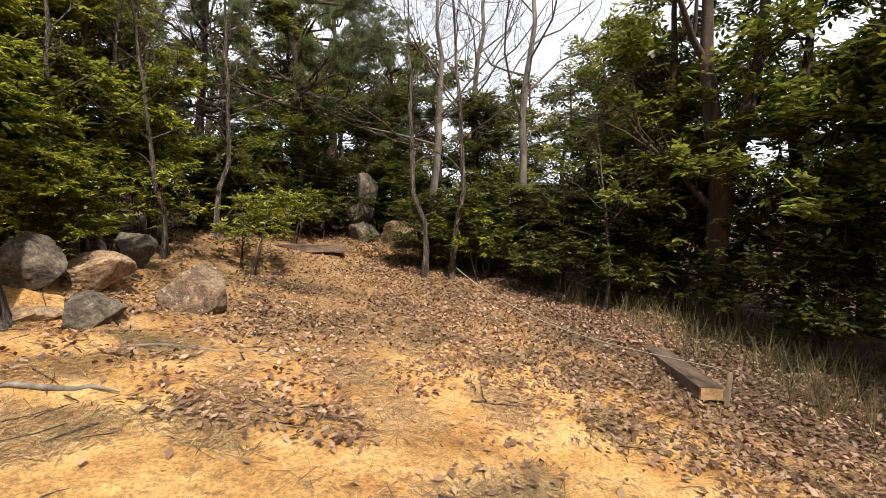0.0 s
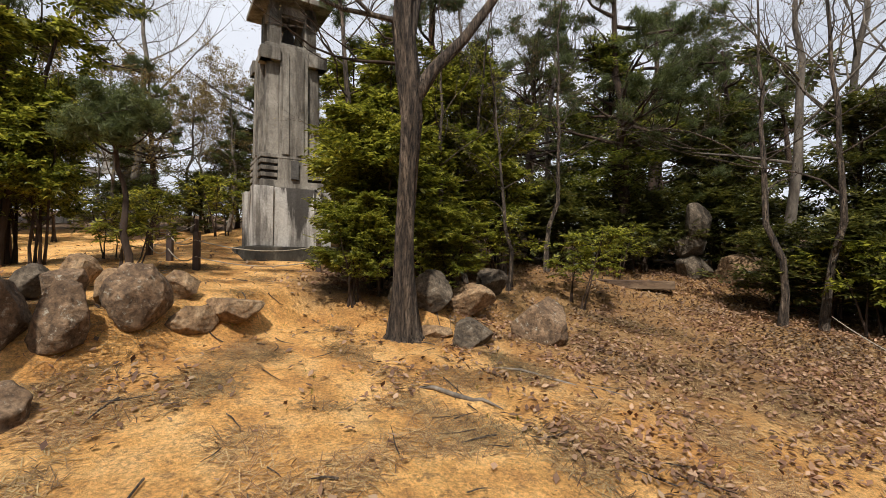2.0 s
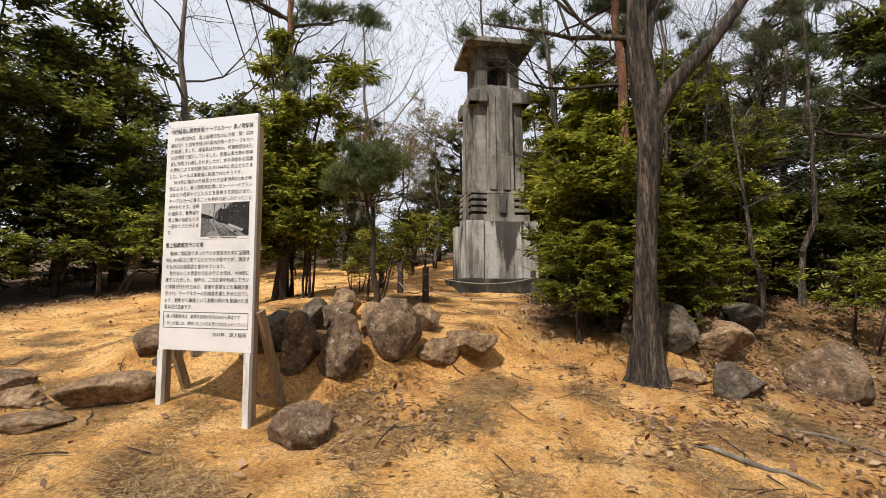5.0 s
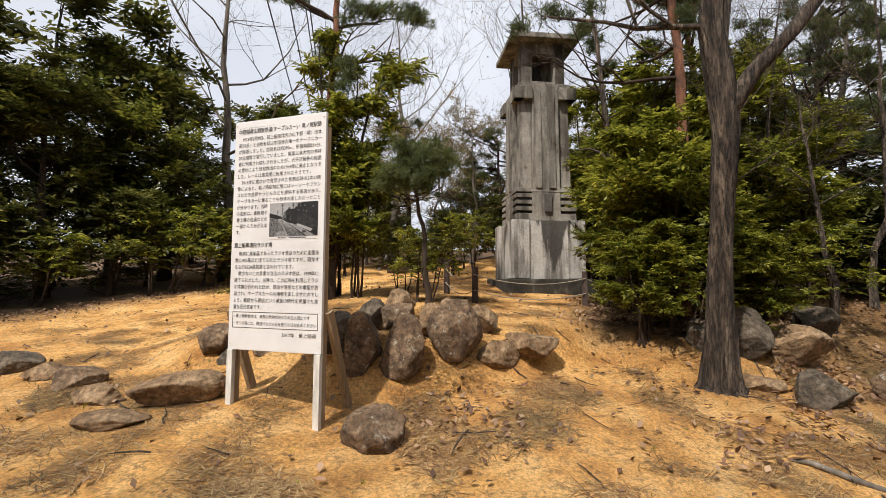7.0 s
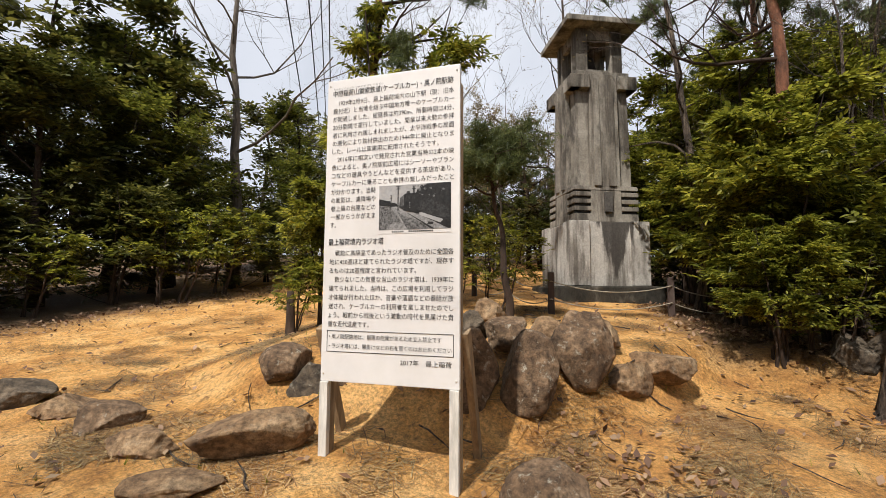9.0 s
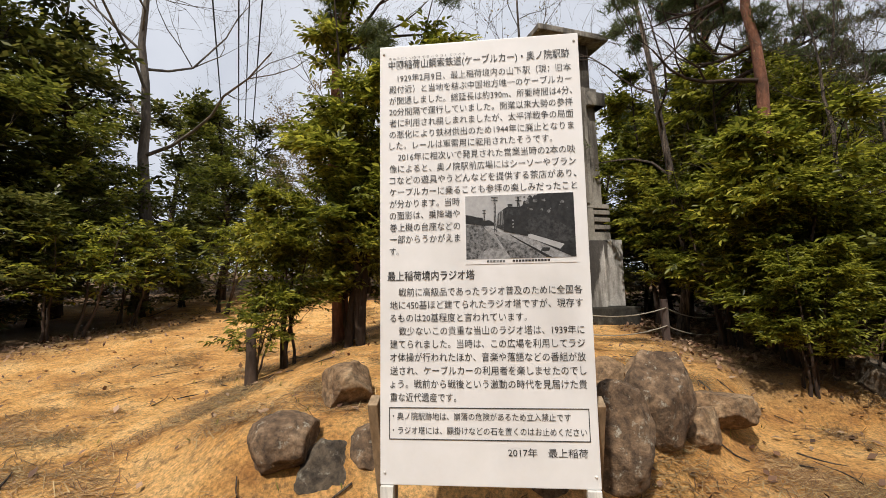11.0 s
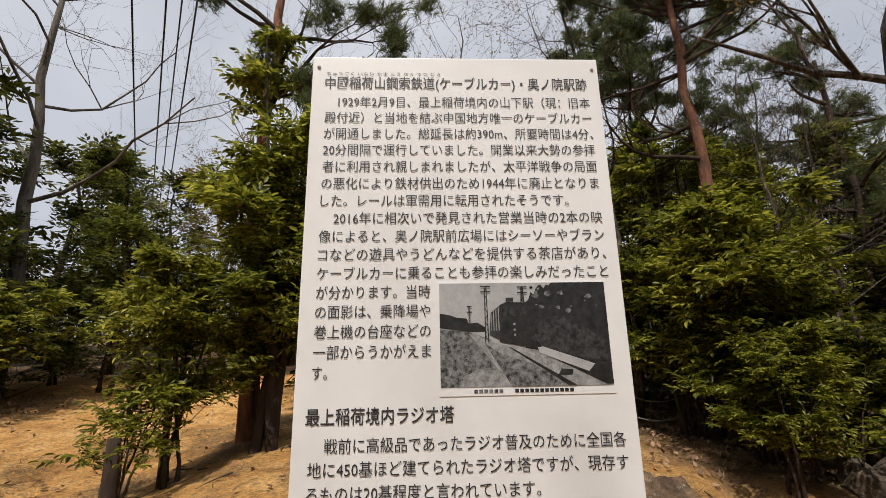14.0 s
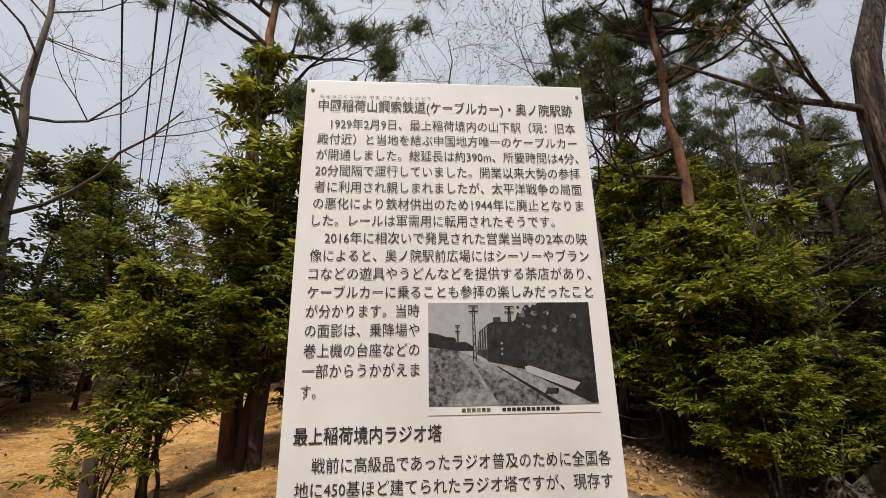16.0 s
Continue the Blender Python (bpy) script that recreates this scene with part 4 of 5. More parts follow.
# the dark forked tree beside the path
def forked_tree():
    t = thing("forked_tree", pose(4.17, 2.22, gz(4.17, 2.22) - 0.05), "dark ridged-bark deciduous tree with a forked trunk", "tree")
    rng = random.Random(5)
    tb = Tubes()
    tb.add([(0.02, 0.02, -0.1), (0.0, 0, 0.12), (-0.01, -0.08, 0.6), (-0.01, -0.18, 1.3), (0.01, -0.29, 2.0), (0.03, -0.38, 2.6), (0.0, -0.44, 3.1), (-0.08, -0.5, 3.6), (-0.08, -0.56, 4.05), (0.3, -0.6, 5.0), (0.8, -0.6, 6.6)],
           [0.34, 0.19, 0.13, 0.11, 0.106, 0.114, 0.122, 0.095, 0.082, 0.058, 0.03], 28, 0.6)
    tb.part("trunk", M_BARK, t)
    lt, tips = Tubes(), []
    lt.add([(0.03, -0.39, 2.75), (0.28, -0.4, 3.15), (0.62, -0.43, 3.5), (0.95, -0.46, 3.95), (1.3, -0.4, 4.5), (1.6, -0.3, 5.4)], [0.10, 0.075, 0.062, 0.052, 0.04, 0.015], 8, 0.2)
    lt.add([(-0.04, -0.46, 3.3), (0.06, -0.4, 3.9), (0.5, -0.3, 4.8), (1.0, -0.2, 6.2)], [0.09, 0.07, 0.05, 0.02], 7, 0.2)
    for p, d in (((0.95, -0.46, 3.95), (0.6, -0.5, 0.8)), ((1.3, -0.4, 4.5), (0.5, 0.5, 0.8)), ((0.3, -0.6, 5.0), (-0.3, 0.5, 0.7)), ((0.5, -0.3, 4.8), (0.6, -0.5, 0.6)), ((-0.08, -0.5, 3.6), (-0.9, 0.1, 0.35))):
        grow(lt, rng, p, d, 1.7, 0.035, 2, tips, 0.5, 0.1, 5, 3, 5, 0.16)
    tagged(lt.part("branchwork", M_BARK, t), kind="stuff")
    nr = np.random.default_rng(3)
    tp = np.array([tuple(p) for p in tips])
    v, f = leaves(nr, tp[nr.integers(0, len(tp), 500)] + nr.normal(0, 0.05, (500, 3)), 0.045)
    tagged(np_part("foliage", v, f, M_TAN_LEAF, t), kind="stuff")


forked_tree()

def dark_fork():
    x, y = 13.6, -0.9
    t = thing("dark_forked_tree", pose(x, y, gz(x, y)), "thick dark-barked tree forking above head height in the undergrowth", "tree")
    tb, rng, tips = Tubes(), random.Random(9), []
    tb.add([(0, 0, -0.1), (0, 0, 0.3), (-0.03, 0.04, 1.4), (0.0, 0.0, 2.6), (-0.1, 0.12, 3.3), (-0.2, 0.25, 4.6), (-0.1, 0.3, 7.0)], [0.30, 0.22, 0.19, 0.2, 0.14, 0.11, 0.06], 18, 0.4)
    tb.part("trunk", M_BARK_DARK, t)
    lt = Tubes()
    lt.add([(0.0, 0.0, 2.5), (0.12, -0.25, 3.3), (0.2, -0.45, 4.6), (0.3, -0.6, 7.0)], [0.15, 0.13, 0.10, 0.04], 12, 0.3)
    lt.part("second_trunk", M_BARK_DARK, t)
    lt = Tubes()
    for p, d in (((-0.02, 0.03, 1.9), (-0.7, 0.7, 0.9)), ((-0.2, 0.25, 4.6), (-0.6, 0.6, 0.7)), ((0.2, -0.45, 4.6), (0.3, -0.7, 0.6))):
        grow(lt, rng, p, d, 2.4, 0.07, 2, tips, 0.5, 0.2, 6, 3, 5, 0.16)
    tagged(lt.part("branchwork", M_BARK_DARK, t), kind="stuff")


dark_fork()

EV = broadleaf("evergreen_tree", 11, 8.0, 0.16, 2.7, 0.16, 40, 1800, 0.175, M_BARK_DARK, M_LEAF, "tall dark evergreen tree with a dense leafy crown", 1, 0.16)
EV2 = broadleaf("evergreen_tree", 12, 6.5, 0.13, 2.3, 0.05, 34, 1600, 0.17, M_BARK_DARK, M_LEAF_DARK, "dense dark evergreen tree leafy to the ground", 1, 0.16)
FAR = broadleaf("woodland_tree", 21, 9.0, 0.15, 3.2, 0.06, 30, 850, 0.30, M_BARK_DARK, M_LEAF_DARK, "dark evergreen tree of the surrounding wood", 1, 0.25, kids=2, pairs=3)
THICK = broadleaf("thicket", 22, 3.0, 0.04, 1.9, 0.03, 14, 900, 0.15, M_BARK_DARK, M_LEAF_DARK, "dense leafy thicket under the trees", 3, 0.16, kids=2, category="bush")
YG = broadleaf("young_evergreen", 13, 4.6, 0.045, 1.25, 0.30, 13, 1250, 0.105, M_BARK_DARK, M_LEAF_LIGHT, "slender yellow-green evergreen tree with fine leaves", 3, 0.07, shaped=True, flare=0.7)
BUSH = broadleaf("evergreen_bush", 14, 3.0, 0.03, 1.05, 0.13, 12, 1750, 0.095, M_BARK_DARK, M_LEAF_LIGHT, "leafy green evergreen bush with many thin stems", 5, 0.07, category="bush", shaped=True, flare=0.55)
SHRUB = broadleaf("low_shrub", 15, 1.2, 0.016, 0.65, 0.3, 8, 260, 0.075, M_BARK_DARK, M_LEAF_LIGHT, "low leafy shrub on thin stems", 4, 0.05, category="shrub", shaped=True, pairs=3)
PINE = pine("red_pine", 16, 9.0, 0.115, 3.2, 0.42, 32, 6800, "red-barked pine with a high needle crown", (0.3, 0.2))
PINE2 = pine("dark_pine", 17, 7.0, 0.16, 3.0, 0.35, 24, 4600, "dark-trunked pine with wide level limbs", (-0.4, 0.3), M_BARK_DARK)
BARE = bare("bare_tree", 18, 9.0, 0.13, 12, "leafless pale-limbed deciduous tree", M_BARK_PALE, 0.32, reach=0.46, depth=4)
THIN = bare("thin_tree", 19, 6.5, 0.06, 13, "thin leafless tree with sparse buds", M_BARK, 0.3, (0.3, 0.0), 900, 0.34, 3)
BUD = bare("budding_tree", 20, 5.5, 0.07, 12, "brownish budding tree with fine twigs", M_BARK_PALE, 0.2, (0, 0), 9000, 0.42, 3, None, 0.075)

SMALL = pine("small_pine", 23, 2.5, 0.06, 1.1, 0.74, 12, 1700, "small leaning pine with a flat needle crown", (-0.25, 0.1), M_BARK_DARK)
# named trees
put(SMALL, 0.74, 2.85, 0, 0.85)
put(PINE, 4.25, 4.75, 200, 0.95); put(PINE, -1.51, 4.0, 60, 0.95); put(PINE, 5.2, 7.4, 120, 0.95); put(PINE2, 12.5, 10.5, 250, 1.15); put(PINE2, 13.6, 8.4, 290, 0.9)
put(PINE2, 10.2, 8.0, 30, 1.1); put(PINE2, 8.5, 11.5, 150, 1.05); put(PINE2, -3.6, 13.0, 10, 0.8); put(PINE2, 0.0, 12.5, 80, 0.62)
put(BARE, -8.3, 8.6, 10, 1.35); put(BARE, -5.0, 14.5, 200, 1.2); put(BARE, 6.2, 10.5, 250, 1.0); put(BARE, 13.5, 3.2, 50, 1.0); put(BARE, 9.8, 12.5, 90, 1.1); put(BARE, 12.6, 5.6, 140, 1.0); put(BARE, 15.0, 6.0, 10, 1.1)
put(THIN, 10.75, 3.85, 0, 1.1); put(THIN, 11.3, 3.6, 120, 1.15); put(THIN, 3.35, 5.6, 90, 1.25); put(THIN, 1.0, 9.0, 200, 1.35)
put(THIN, 12.3, 0.6, 60, 0.6); put(THIN, 5.0, 4.0, 20, 0.8); put(THIN, 6.1, 4.7, 70, 0.7); put(THIN, 5.5, 5.4, 250, 0.9); put(THIN, 7.6, 6.8, 180, 1.0)
put(BUSH, 3.8, 3.5, 0, 0.95); put(BUSH, 3.6, 4.6, 90, 0.95); put(BUSH, 4.4, 4.0, 200, 0.8); put(BUSH, 4.1, 4.6, 300, 1.0)
put(YG, -1.15, 3.25, 0, 1.0); put(YG, 5.3, 5.2, 120, 0.9); put(YG, 6.4, 6.0, 30, 0.95); put(YG, 4.9, 6.4, 220, 1.05); put(YG, 2.9, 8.9, 10, 1.1)
put(YG, 4.2, 5.5, 75, 1.0); put(YG, 5.9, 7.2, 160, 1.1); put(YG, 3.5, 6.6, 15, 1.05)
put(BUSH, -1.75, 2.95, 40, 0.62, 0.7); put(BUSH, -0.75, 3.5, 250, 0.7, 0.95); put(BUSH, -1.3, 3.9, 100, 0.8, 0.9); put(SHRUB, -2.1, 2.7, 10, 0.8)
put(BUSH, 3.5, 2.9, 140, 0.55, 0.52); put(BUSH, 4.9, 3.3, 20, 0.55, 0.5); put(SHRUB, 3.85, 2.95, 30, 0.9); put(SHRUB, 7.3, 4.7, 0, 1.15); put(SHRUB, 0.45, 3.3, 60, 0.9); put(SHRUB, -0.3, 4.4, 120, 0.8); put(SHRUB, 9.0, 6.6, 20, 1.0); put(SHRUB, 11.9, 3.2, 70, 1.4); put(SHRUB, 6.3, 5.2, 200, 1.2)
for x, y, s in ((12.2, 4.2, 1.2), (12.9, 3.4, 1.3), (11.6, 4.8, 1.0), (12.9, 2.0, 1.3), (13.2, 0.8, 1.2), (13.8, -0.2, 1.3), (13.0, -2.4, 1.2), (12.6, -3.8, 1.1)):
    put(THICK, x, y, x * 77, s * 0.7, s * 0.6)
# the two south of y = -5 are unseen, added to shade the ground
for x, y, s in ((14.4, 0.2, 1.0), (14.6, -1.9, 1.0), (13.9, -4.2, 0.9), (13.2, -7.2, 1.0), (15.6, -2.8, 1.1), (12.2, -6.2, 0.9)):
    put(EV, x, y, x * 40, s)
rngw = random.Random(4)
# thickets and trees behind the clearing's edge
for x, y, s in ((8.4, 7.8, 0.8), (9.6, 8.2, 0.8), (10.4, 7.6, 0.7), (12.4, 7.6, 0.9), (13.4, 6.6, 0.9), (14.0, 4.6, 0.9), (14.6, 3.0, 1.0), (14.8, 1.4, 1.0), (15.0, -0.2, 1.0), (15.0, -2.0, 1.0), (6.8, 8.4, 0.9),
                (5.6, 8.4, 0.9), (4.4, 8.0, 0.9), (3.6, 8.0, 0.8), (7.8, 8.6, 0.9), (11.4, 8.8, 1.0), (9.0, 9.6, 1.0), (13.0, 9.0, 1.0), (-7.8, 4.6, 1.0), (-8.4, 6.0, 1.0), (-7.2, 7.4, 0.9), (-8.8, 3.0, 1.0),
                (-9.4, 1.4, 1.0), (-7.6, 9.4, 0.9), (-9.6, -0.4, 1.0), (-10, -2.4, 1.0), (-4.6, 12.5, 0.8), (-2.0, 13.0, 0.7), (0.4, 12.6, 0.8), (2.0, 11.6, 0.9), (3.6, 10.4, 1.0), (-3.4, 15.0, 0.9), (-0.8, 15.4, 0.9)):
    put(THICK, x, y, rngw.uniform(0, 360), s * rngw.uniform(0.9, 1.1), s * rngw.uniform(0.75, 1.15))
for x, y, s in ((-9.0, 4.0, 0.95), (-10.0, 6.2, 1.0), (-9.2, 7.2, 0.9), (-11.5, 2.4, 1.05), (-10.6, 0.0, 1.0), (-7.6, 11.0, 0.8), (10.2, 8.6, 0.8), (12.8, 8.0, 0.8), (14.3, 5.6, 0.8), (15.6, 2.6, 0.9), (15.5, 0.8, 1.0), (15.5, -3.6, 1.0), (4.6, 9.6, 0.7)):
    put(rngw.choice((EV, EV2)), x, y, rngw.uniform(0, 360), s)
# the wood all round
for k in range(75):
    a = (k + rngw.uniform(-0.4, 0.4)) * 360 / 75
    d = rngw.uniform(16, 24)
    bear = (a + 180) % 360 - 180
    if -36 < bear < 2:
        d = rngw.uniform(24, 34)
    if 120 < a < 300:
        d = rngw.uniform(13, 20)
    x, y = 2.5 + d * math.sin(radians(a)), 1.0 + d * math.cos(radians(a))
    put(FAR, x, y, rngw.uniform(0, 360), rngw.uniform(0.7, 1.0) * (0.8 if -36 < bear < 2 else 1))
for x, y in ((-4.2, 11.5), (-2.6, 13.5), (-1.0, 12.0), (0.6, 13.5), (-6.0, 14.0), (-3.6, 16.5), (1.6, 11.5)):
    put(BUD, x, y, rngw.uniform(0, 360), rngw.uniform(0.75, 1.0))
for x, y in ((-5.4, 15.5), (-1.8, 15.5), (0.2, 17.5), (-4.0, 19.0), (2.2, 14.5)):
    put(EV2, x, y, rngw.uniform(0, 360), rngw.uniform(0.5, 0.7))
for x, y in ((-6.6, 4.8), (-6.9, 6.4), (-6.0, 8.2), (-7.8, 3.0), (-8.4, 1.2), (-4.6, 9.8), (-2.4, 10.8), (-0.6, 10.2), (1.2, 10.0)):
    put(SHRUB, x, y, rngw.uniform(0, 360), rngw.uniform(1.2, 1.8))
# leafless trees behind the walker, whose branch shadows fall on the sand and the sign
for ob, x, y, a, s in ((THIN, -0.4, -5.4, 20, 1.15), (THIN, 5.2, -8.0, 100, 1.2), (BARE, 2.6, -9.6, 100, 1.1)):
    put(ob, x, y, a, s)
# two unseen bare trees, added to dapple the right-hand ground with shade
for x, y, a, s in ((9.4, -6.6, 75, 1.0), (7.2, -7.6, 200, 1.1)):
    put(BARE, x, y, a, s)


# ---- stumps, logs, cables ----
def stump(x, y, h, r, lean):
    tb = Tubes()
    tb.add([(0, 0, -0.1), (0, 0, 0.03), (lean * 0.4, 0, h * 0.5), (lean, 0.02, h), (lean, 0.02, h + 0.005)], [r * 1.6, r * 1.25, r, r * 0.9, 0.002], 10, 0.3)
    ob = tb.part("tree_stump", M_BARK_DARK)
    ob.matrix_basis = pose(x, y, gz(x, y))
    tagged(ob, "thin cut tree stump in the sandy ground", "stump")


stump(-1.86, 2.35, 0.55, 0.05, -0.03)
stump(4.9, 3.75, 1.0, 0.10, 0.05)


def log(x, y, length, w, h, turn, label):
    t = thing("squared_log", pose(x, y, gz(x, y) - 0.03, 0, 0, turn), label, "log")
    bm = boxes((-length / 2, length / 2, -w / 2, w / 2, 0, h), w=0.02)
    bmesh.ops.subdivide_edges(bm, edges=list(bm.edges), cuts=3, use_grid_fill=True)
    for v in bm.verts:
        v.co += 0.018 * noise.noise_vector(v.co * 5)
    part("body", bm, M_LOG, t)
    for s in (-1, 1):
        x0, x1 = sorted((s * length / 2, s * (length / 2 + 0.006)))
        part("cut_end", boxes((x0, x1, -w / 2 + 0.02, w / 2 - 0.02, 0.02, h - 0.02), w=0.002), M_CUT, t, "pale sawn end grain")
    return t


log(10.15, -1.45, 1.6, 0.26, 0.16, 41.5, "old squared log bench half buried in dead leaves")
log(9.2, 6.0, 1.7, 0.22, 0.18, -24, "old squared log lying on the sand")
log(-3.0, 11.0, 1.2, 0.2, 0.2, 15, "old log lying before the far bushes")
stake = part("stake", boxes((-0.025, 0.025, -0.02, 0.02, -0.1, 0.36), w=0.004), M_TIMBER)
stake.matrix_basis = pose(9.62, -2.1, gz(9.62, -2.1), 0, 14, 0)
tagged(stake, "short weathered wooden stake beside the log", "stake")


def ground_rope():
    tb = Tubes()
    pts = []
    for k in range(15):
        u = k / 14
        x, y = 9.62 + (11.2 - 9.62) * u, -2.05 + 5.4 * u
        pts.append((x, y, gz(x, y) + 0.36 * (1 - u) + 0.3 * u - 0.3 * math.sin(u * math.pi)+0.02))
    tb.add(pts, [0.008] * 15, 5)
    tagged(tb.part("rope", M_ROPE), "thin rope strung along the wood's edge", "rope")


ground_rope()


def cable(off, z, sag):
    tb = Tubes()
    px, py = 0.335 + 0.866 * off, -1.286 + 0.5 * off
    pts = [(px + 12 - 32 * u, py - 20.8 + 55.4 * u, z - 1.2 * u - sag * (1 - (2 * u - 1) ** 2)) for u in [k / 24 for k in range(25)]]
    tb.add(pts, [0.022] * 25, 5)
    tagged(tb.part("overhead_cable", M_CABLE), "black overhead cable strung high above the clearing", "cable", "overhead cables")


for off, z in ((-1.09, 10.4), (-0.46, 10.4), (0.11, 10.4), (-0.2, 11.6)):
    cable(off, z, 0.4)


def stone_lantern(x, y):
    t = thing("stone_lantern", pose(x, y, gz(x, y)), "pale grey stone lantern at the far path", "lantern")
    part("base", boxes((-0.35, 0.35, -0.35, 0.35, -0.05, 0.3), w=0.03), M_CONC, t)
    part("shaft", boxes((-0.17, 0.17, -0.17, 0.17, 0.3, 1.5), w=0.03), M_CONC, t)
    part("fire_box", boxes((-0.25, 0.25, -0.25, 0.25, 1.5, 1.9), w=0.03), M_CONC, t)
    part("cap", boxes((-0.4, 0.4, -0.4, 0.4, 1.9, 2.1, 0.2), w=0.02), M_CONC, t)


stone_lantern(-5.6, 15.6)


def stone_gate(x, y, turn):
    t = thing("stone_gate", pose(x, y, gz(x, y), 0, 0, turn), "pale grey stone shrine gate with two pillars and a double lintel", "gate")
    for sx in (-1, 1):
        tb = Tubes()
        tb.add([(sx * 1.32, 0, -0.1), (sx * 1.30, 0, 0.3), (sx * 1.2, 0, 2.7)], [0.17, 0.16, 0.14], 14)
        tb.part("pillar", M_CONC_PALE, t)
        part("footing", boxes((sx * 1.31 - 0.26, sx * 1.31 + 0.26, -0.26, 0.26, -0.1, 0.22), w=0.03), M_CONC_PALE, t)
    part("tie_beam", boxes((-1.6, 1.6, -0.08, 0.08, 2.05, 2.27), w=0.015), M_CONC_PALE, t)
    bm = bmesh.new()
    box(bm, -1.95, 1.95, -0.15, 0.15, 2.68, 2.98)
    bmesh.ops.subdivide_edges(bm, edges=[e for e in bm.edges if abs(e.verts[0].co.x - e.verts[1].co.x) > 1], cuts=8)
    for v in bm.verts:
        v.co.z += 0.06 * (v.co.x / 1.95) ** 2
    part("lintel", bm, M_CONC_PALE, t)
    part("name_tablet", boxes((-0.14, 0.14, -0.1, -0.02, 2.275, 2.675), w=0.01), M_CONC_PALE, t)


stone_gate(-7.6, 17.4, 30)


# ---- litter: dead leaves, needles, twigs, grass ----
def scatter(n, fn, seed):
    r = np.random.default_rng(seed)
    out = []
    while len(out) < n:
        x, y = r.uniform(-7, 13, 4000), r.uniform(-6, 9, 4000)
        keep = r.uniform(0, 1, 4000) < fn(x, y)
        out.extend(zip(x[keep], y[keep]))
    return np.array(out[:n])


def blotch(x, y, s=1.1, o=0.0):
    return np.array([noise.noise(Vector((a * s + o, b * s, 3.3))) for a, b in zip(x, y)])


def litter_density(x, y):
    edge = sm((x - 4.2 - 0.3 * (y + 3)) / 3.0) * sm((x - 7.2 - 0.35 * np.maximum(y, 0)) / 1.6) + 0.5 * humus_shade(x, y)
    drift = 0.55 * sm((blotch(x, y) - 0.02) / 0.25) * sm((x - 2.5) / 2.5) * sm((10 - x) / 2) * sm((y + 2.5) / 2)
    foot = 0.35 * np.exp(-((x - 1.9) ** 2 + (y - 0.55) ** 2) / 0.25) + 0.3 * np.exp(-((x - 6.6) ** 2 + (y - 1.6) ** 2) / 0.6)
    return np.clip(edge * 0.9 + drift + foot + 0.02, 0, 1)


def make_litter():
    nr = np.random.default_rng(8)
    p = scatter(46000, litter_density, 21)
    z = ground_z(p[:, 0], p[:, 1]) + 0.02 + 0.035 * np.array([noise.noise(Vector((a, b, 0)) * 0.9) for a, b in p])
    v, f = leaves(nr, np.column_stack([p, z + nr.uniform(0, 0.02, len(p))]), 0.07, 0.7, 0.55, 0.0)
    ob = np_part("fallen_leaves", v, f, M_DEAD)
    tagged(ob, "curled brown dead leaves scattered over the ground", "leaves", "", "stuff")
    # dry needles and grass scraps
    q = scatter(130000, lambda x, y: np.clip(0.10 + 1.6 * blotch(x, y, 1.7, 9.0), 0, 1) * sm((9 - np.hypot(x - 3, y)) / 3), 22)
    z = ground_z(q[:, 0], q[:, 1]) + 0.008 + 0.035 * np.array([noise.noise(Vector((a, b, 0)) * 0.9) for a, b in q]) + 0.018 * np.array([noise.noise(Vector((a, b, 0)) * 3.1) for a, b in q])
    a = nr.uniform(0, 2 * np.pi, len(q))
    d = np.stack([np.cos(a), np.sin(a), nr.normal(0, 0.12, len(q))], 1)
    s = np.stack([-np.sin(a), np.cos(a), np.zeros(len(q))], 1) * nr.uniform(0.0012, 0.0032, len(q))[:, None]
    c = np.column_stack([q, z])
    L = nr.uniform(0.03, 0.11, len(q))[:, None]
    v = np.stack([c - d * L - s, c - d * L + s, c + d * L + s, c + d * L - s], 1).reshape(-1, 3)
    ob = np_part("dry_needles", v, np.arange(4 * len(q)).reshape(-1, 4), M_STRAW)
    tagged(ob, "dry pine needles and grass scraps strewn over the sand", "needles", "", "stuff")


make_litter()


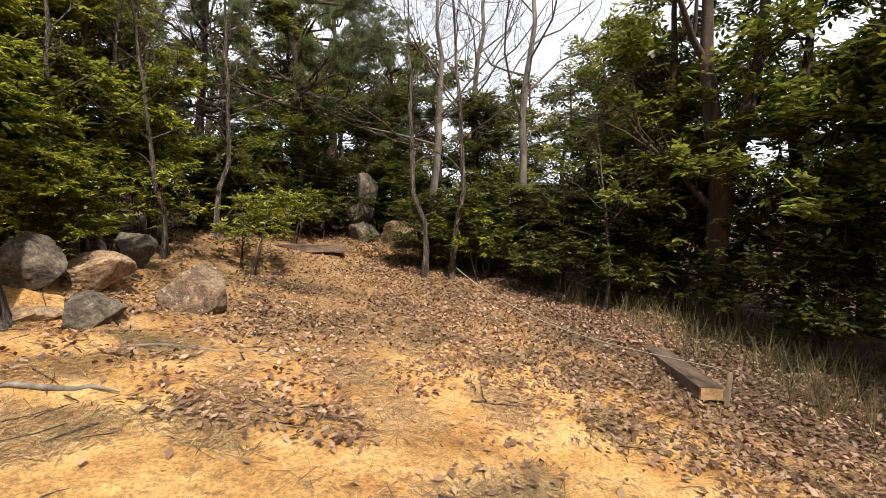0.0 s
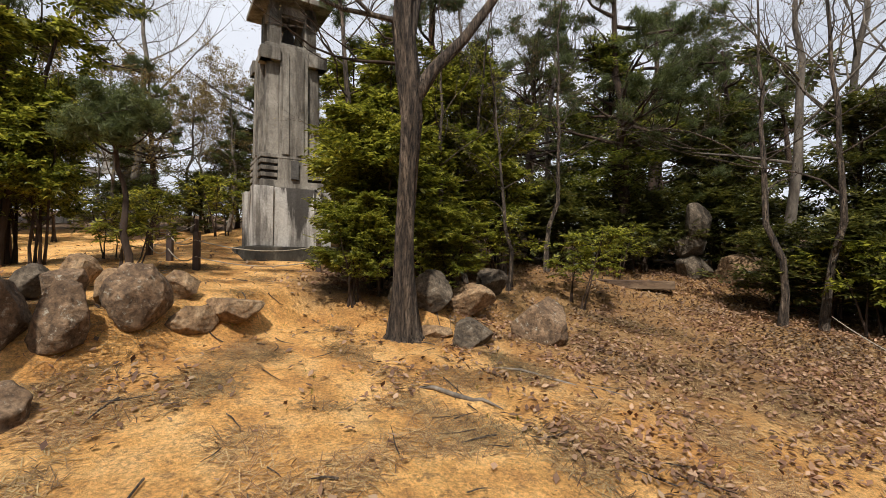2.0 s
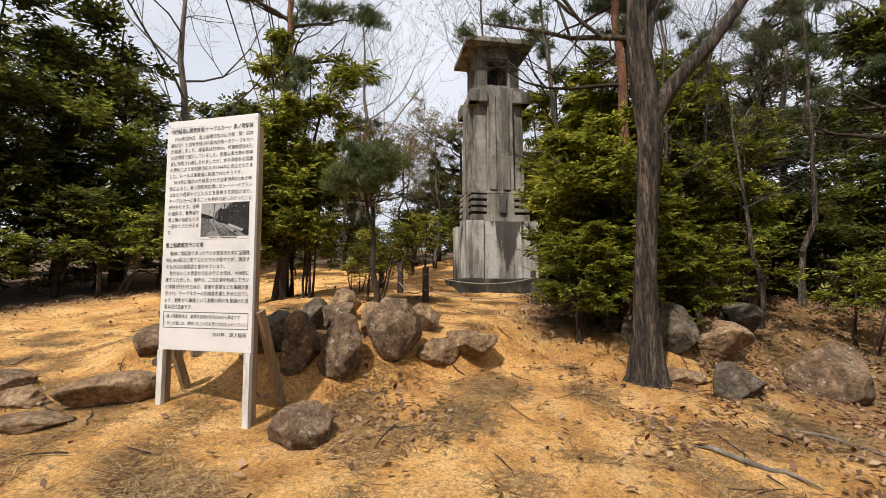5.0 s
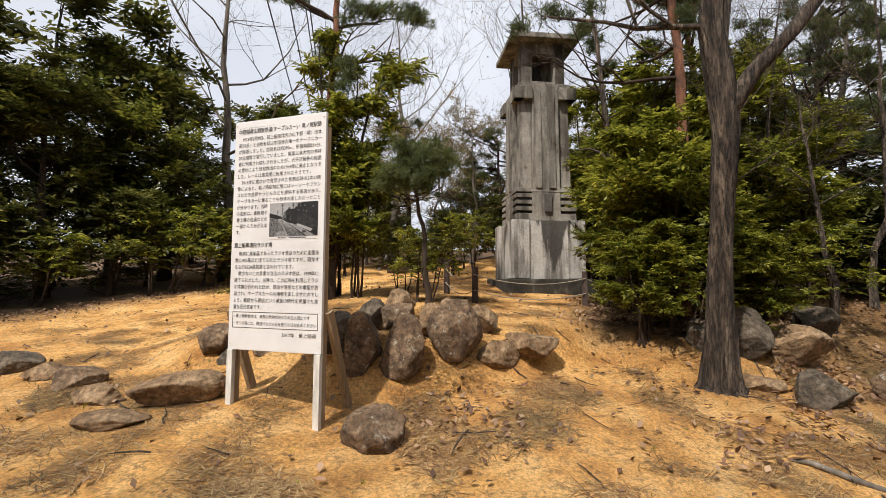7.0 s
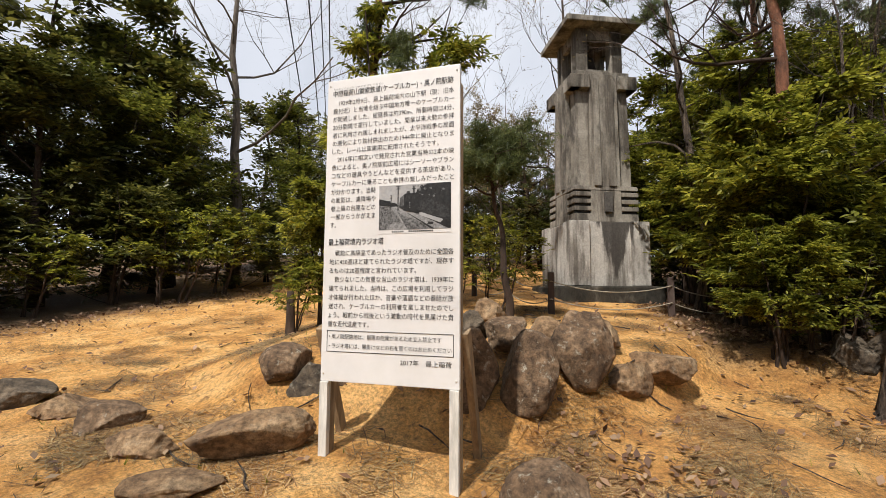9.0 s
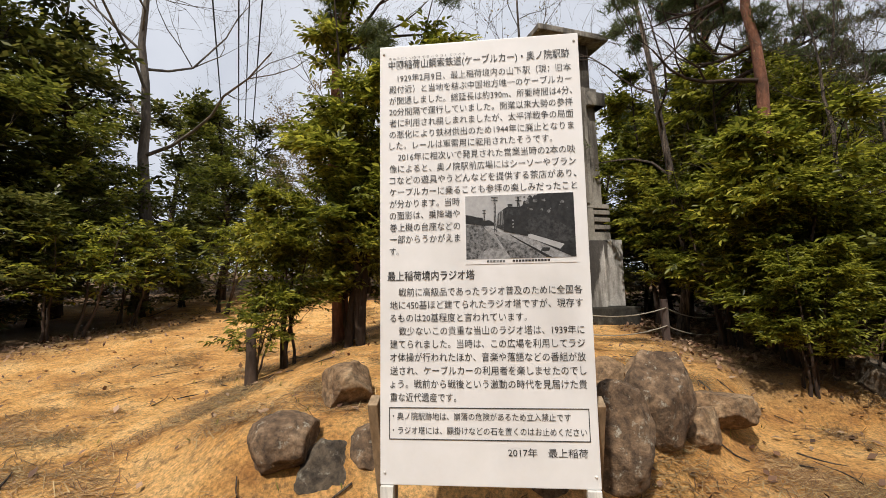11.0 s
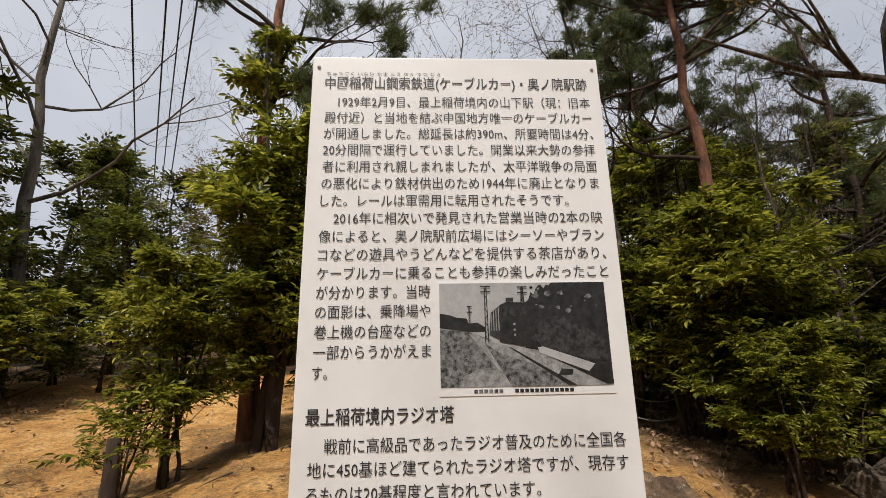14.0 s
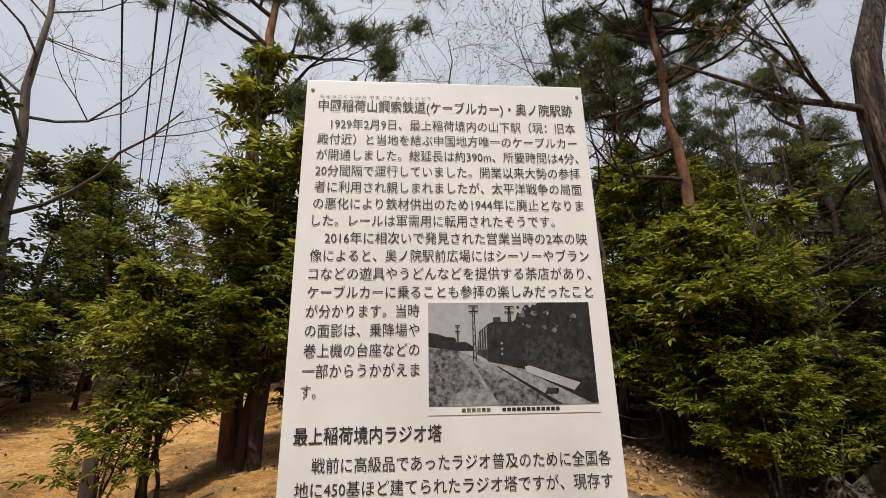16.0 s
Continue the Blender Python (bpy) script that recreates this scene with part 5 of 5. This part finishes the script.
def make_twigs():
    rng = random.Random(31)
    tb = Tubes()
    for k in range(170):
        x, y = rng.uniform(-4, 8), rng.uniform(-3.0, 3.5)
        a, L = rng.uniform(0, 6.3), rng.uniform(0.1, 0.42)
        pts = []
        for i in range(5):
            a += rng.gauss(0, 0.18)
            pts.append((x, y, gz(x, y) + 0.02 + 0.035 * noise.noise(Vector((x, y, 0)) * 0.9)))
            x, y = x + math.cos(a) * L / 4, y + math.sin(a) * L / 4
        r = rng.uniform(0.003, 0.008)
        tb.add(pts, [r, r, r * 0.9, r * 0.7, r * 0.4], 5)
    tagged(tb.part("twigs", M_BARK), "thin dry twigs lying on the sand", "twigs", "", "stuff")


make_twigs()


def root(x, y, turn, L, r):
    tb = Tubes()
    pts = []
    for i in range(7):
        u = i / 6
        px, py = x + math.cos(radians(turn)) * L * u + 0.06 * math.sin(u * 7 + x), y + 0.04 * math.sin(u * 11) + math.sin(radians(turn)) * L * u
        pts.append((px, py, gz(px, py) + 0.012 * math.sin(u * 9)))
    tb.add(pts, [r * 0.5, r, r * 1.1, r, r * 0.9, r * 0.6, r * 0.2], 7, 0.3)
    tagged(tb.part("tree_root", M_BARK_PALE), "pale bare root lying in the trodden sand", "root")


root(4.3, 0.75, -28, 0.75, 0.022)
root(5.1, 1.35, -22, 1.5, 0.014)


def make_grass():
    nr = np.random.default_rng(41)
    n = 5200
    x = nr.uniform(9.2, 14, n)
    y = nr.uniform(-6, 1.6, n)
    keep = (x > 10.9 + 0.5 * (y + 1)) & (blotch(x, y, 1.3, 4.0) > -0.08)
    x, y = x[keep], y[keep]
    c = np.column_stack([x, y, ground_z(x, y)])
    v, f = needles(nr, c, np.tile((0, 0, 1.5), (len(c), 1)), 3, 0.5, 0.006)
    tagged(np_part("dry_grass", v, f, M_DRYGRASS), "long dry grass at the edge of the wood", "grass", "", "stuff")
    x, y = nr.uniform(-3, 8, 260), nr.uniform(-3, 3, 260)
    c = np.column_stack([x, y, ground_z(x, y)])
    v, f = needles(nr, c, np.tile((0, 0, 1.0), (len(c), 1)), 5, 0.05, 0.004)
    tagged(np_part("grass_tufts", v, f, M_LEAF_LIGHT), "tiny green grass tufts in the sand", "grass", "", "stuff")


make_grass()
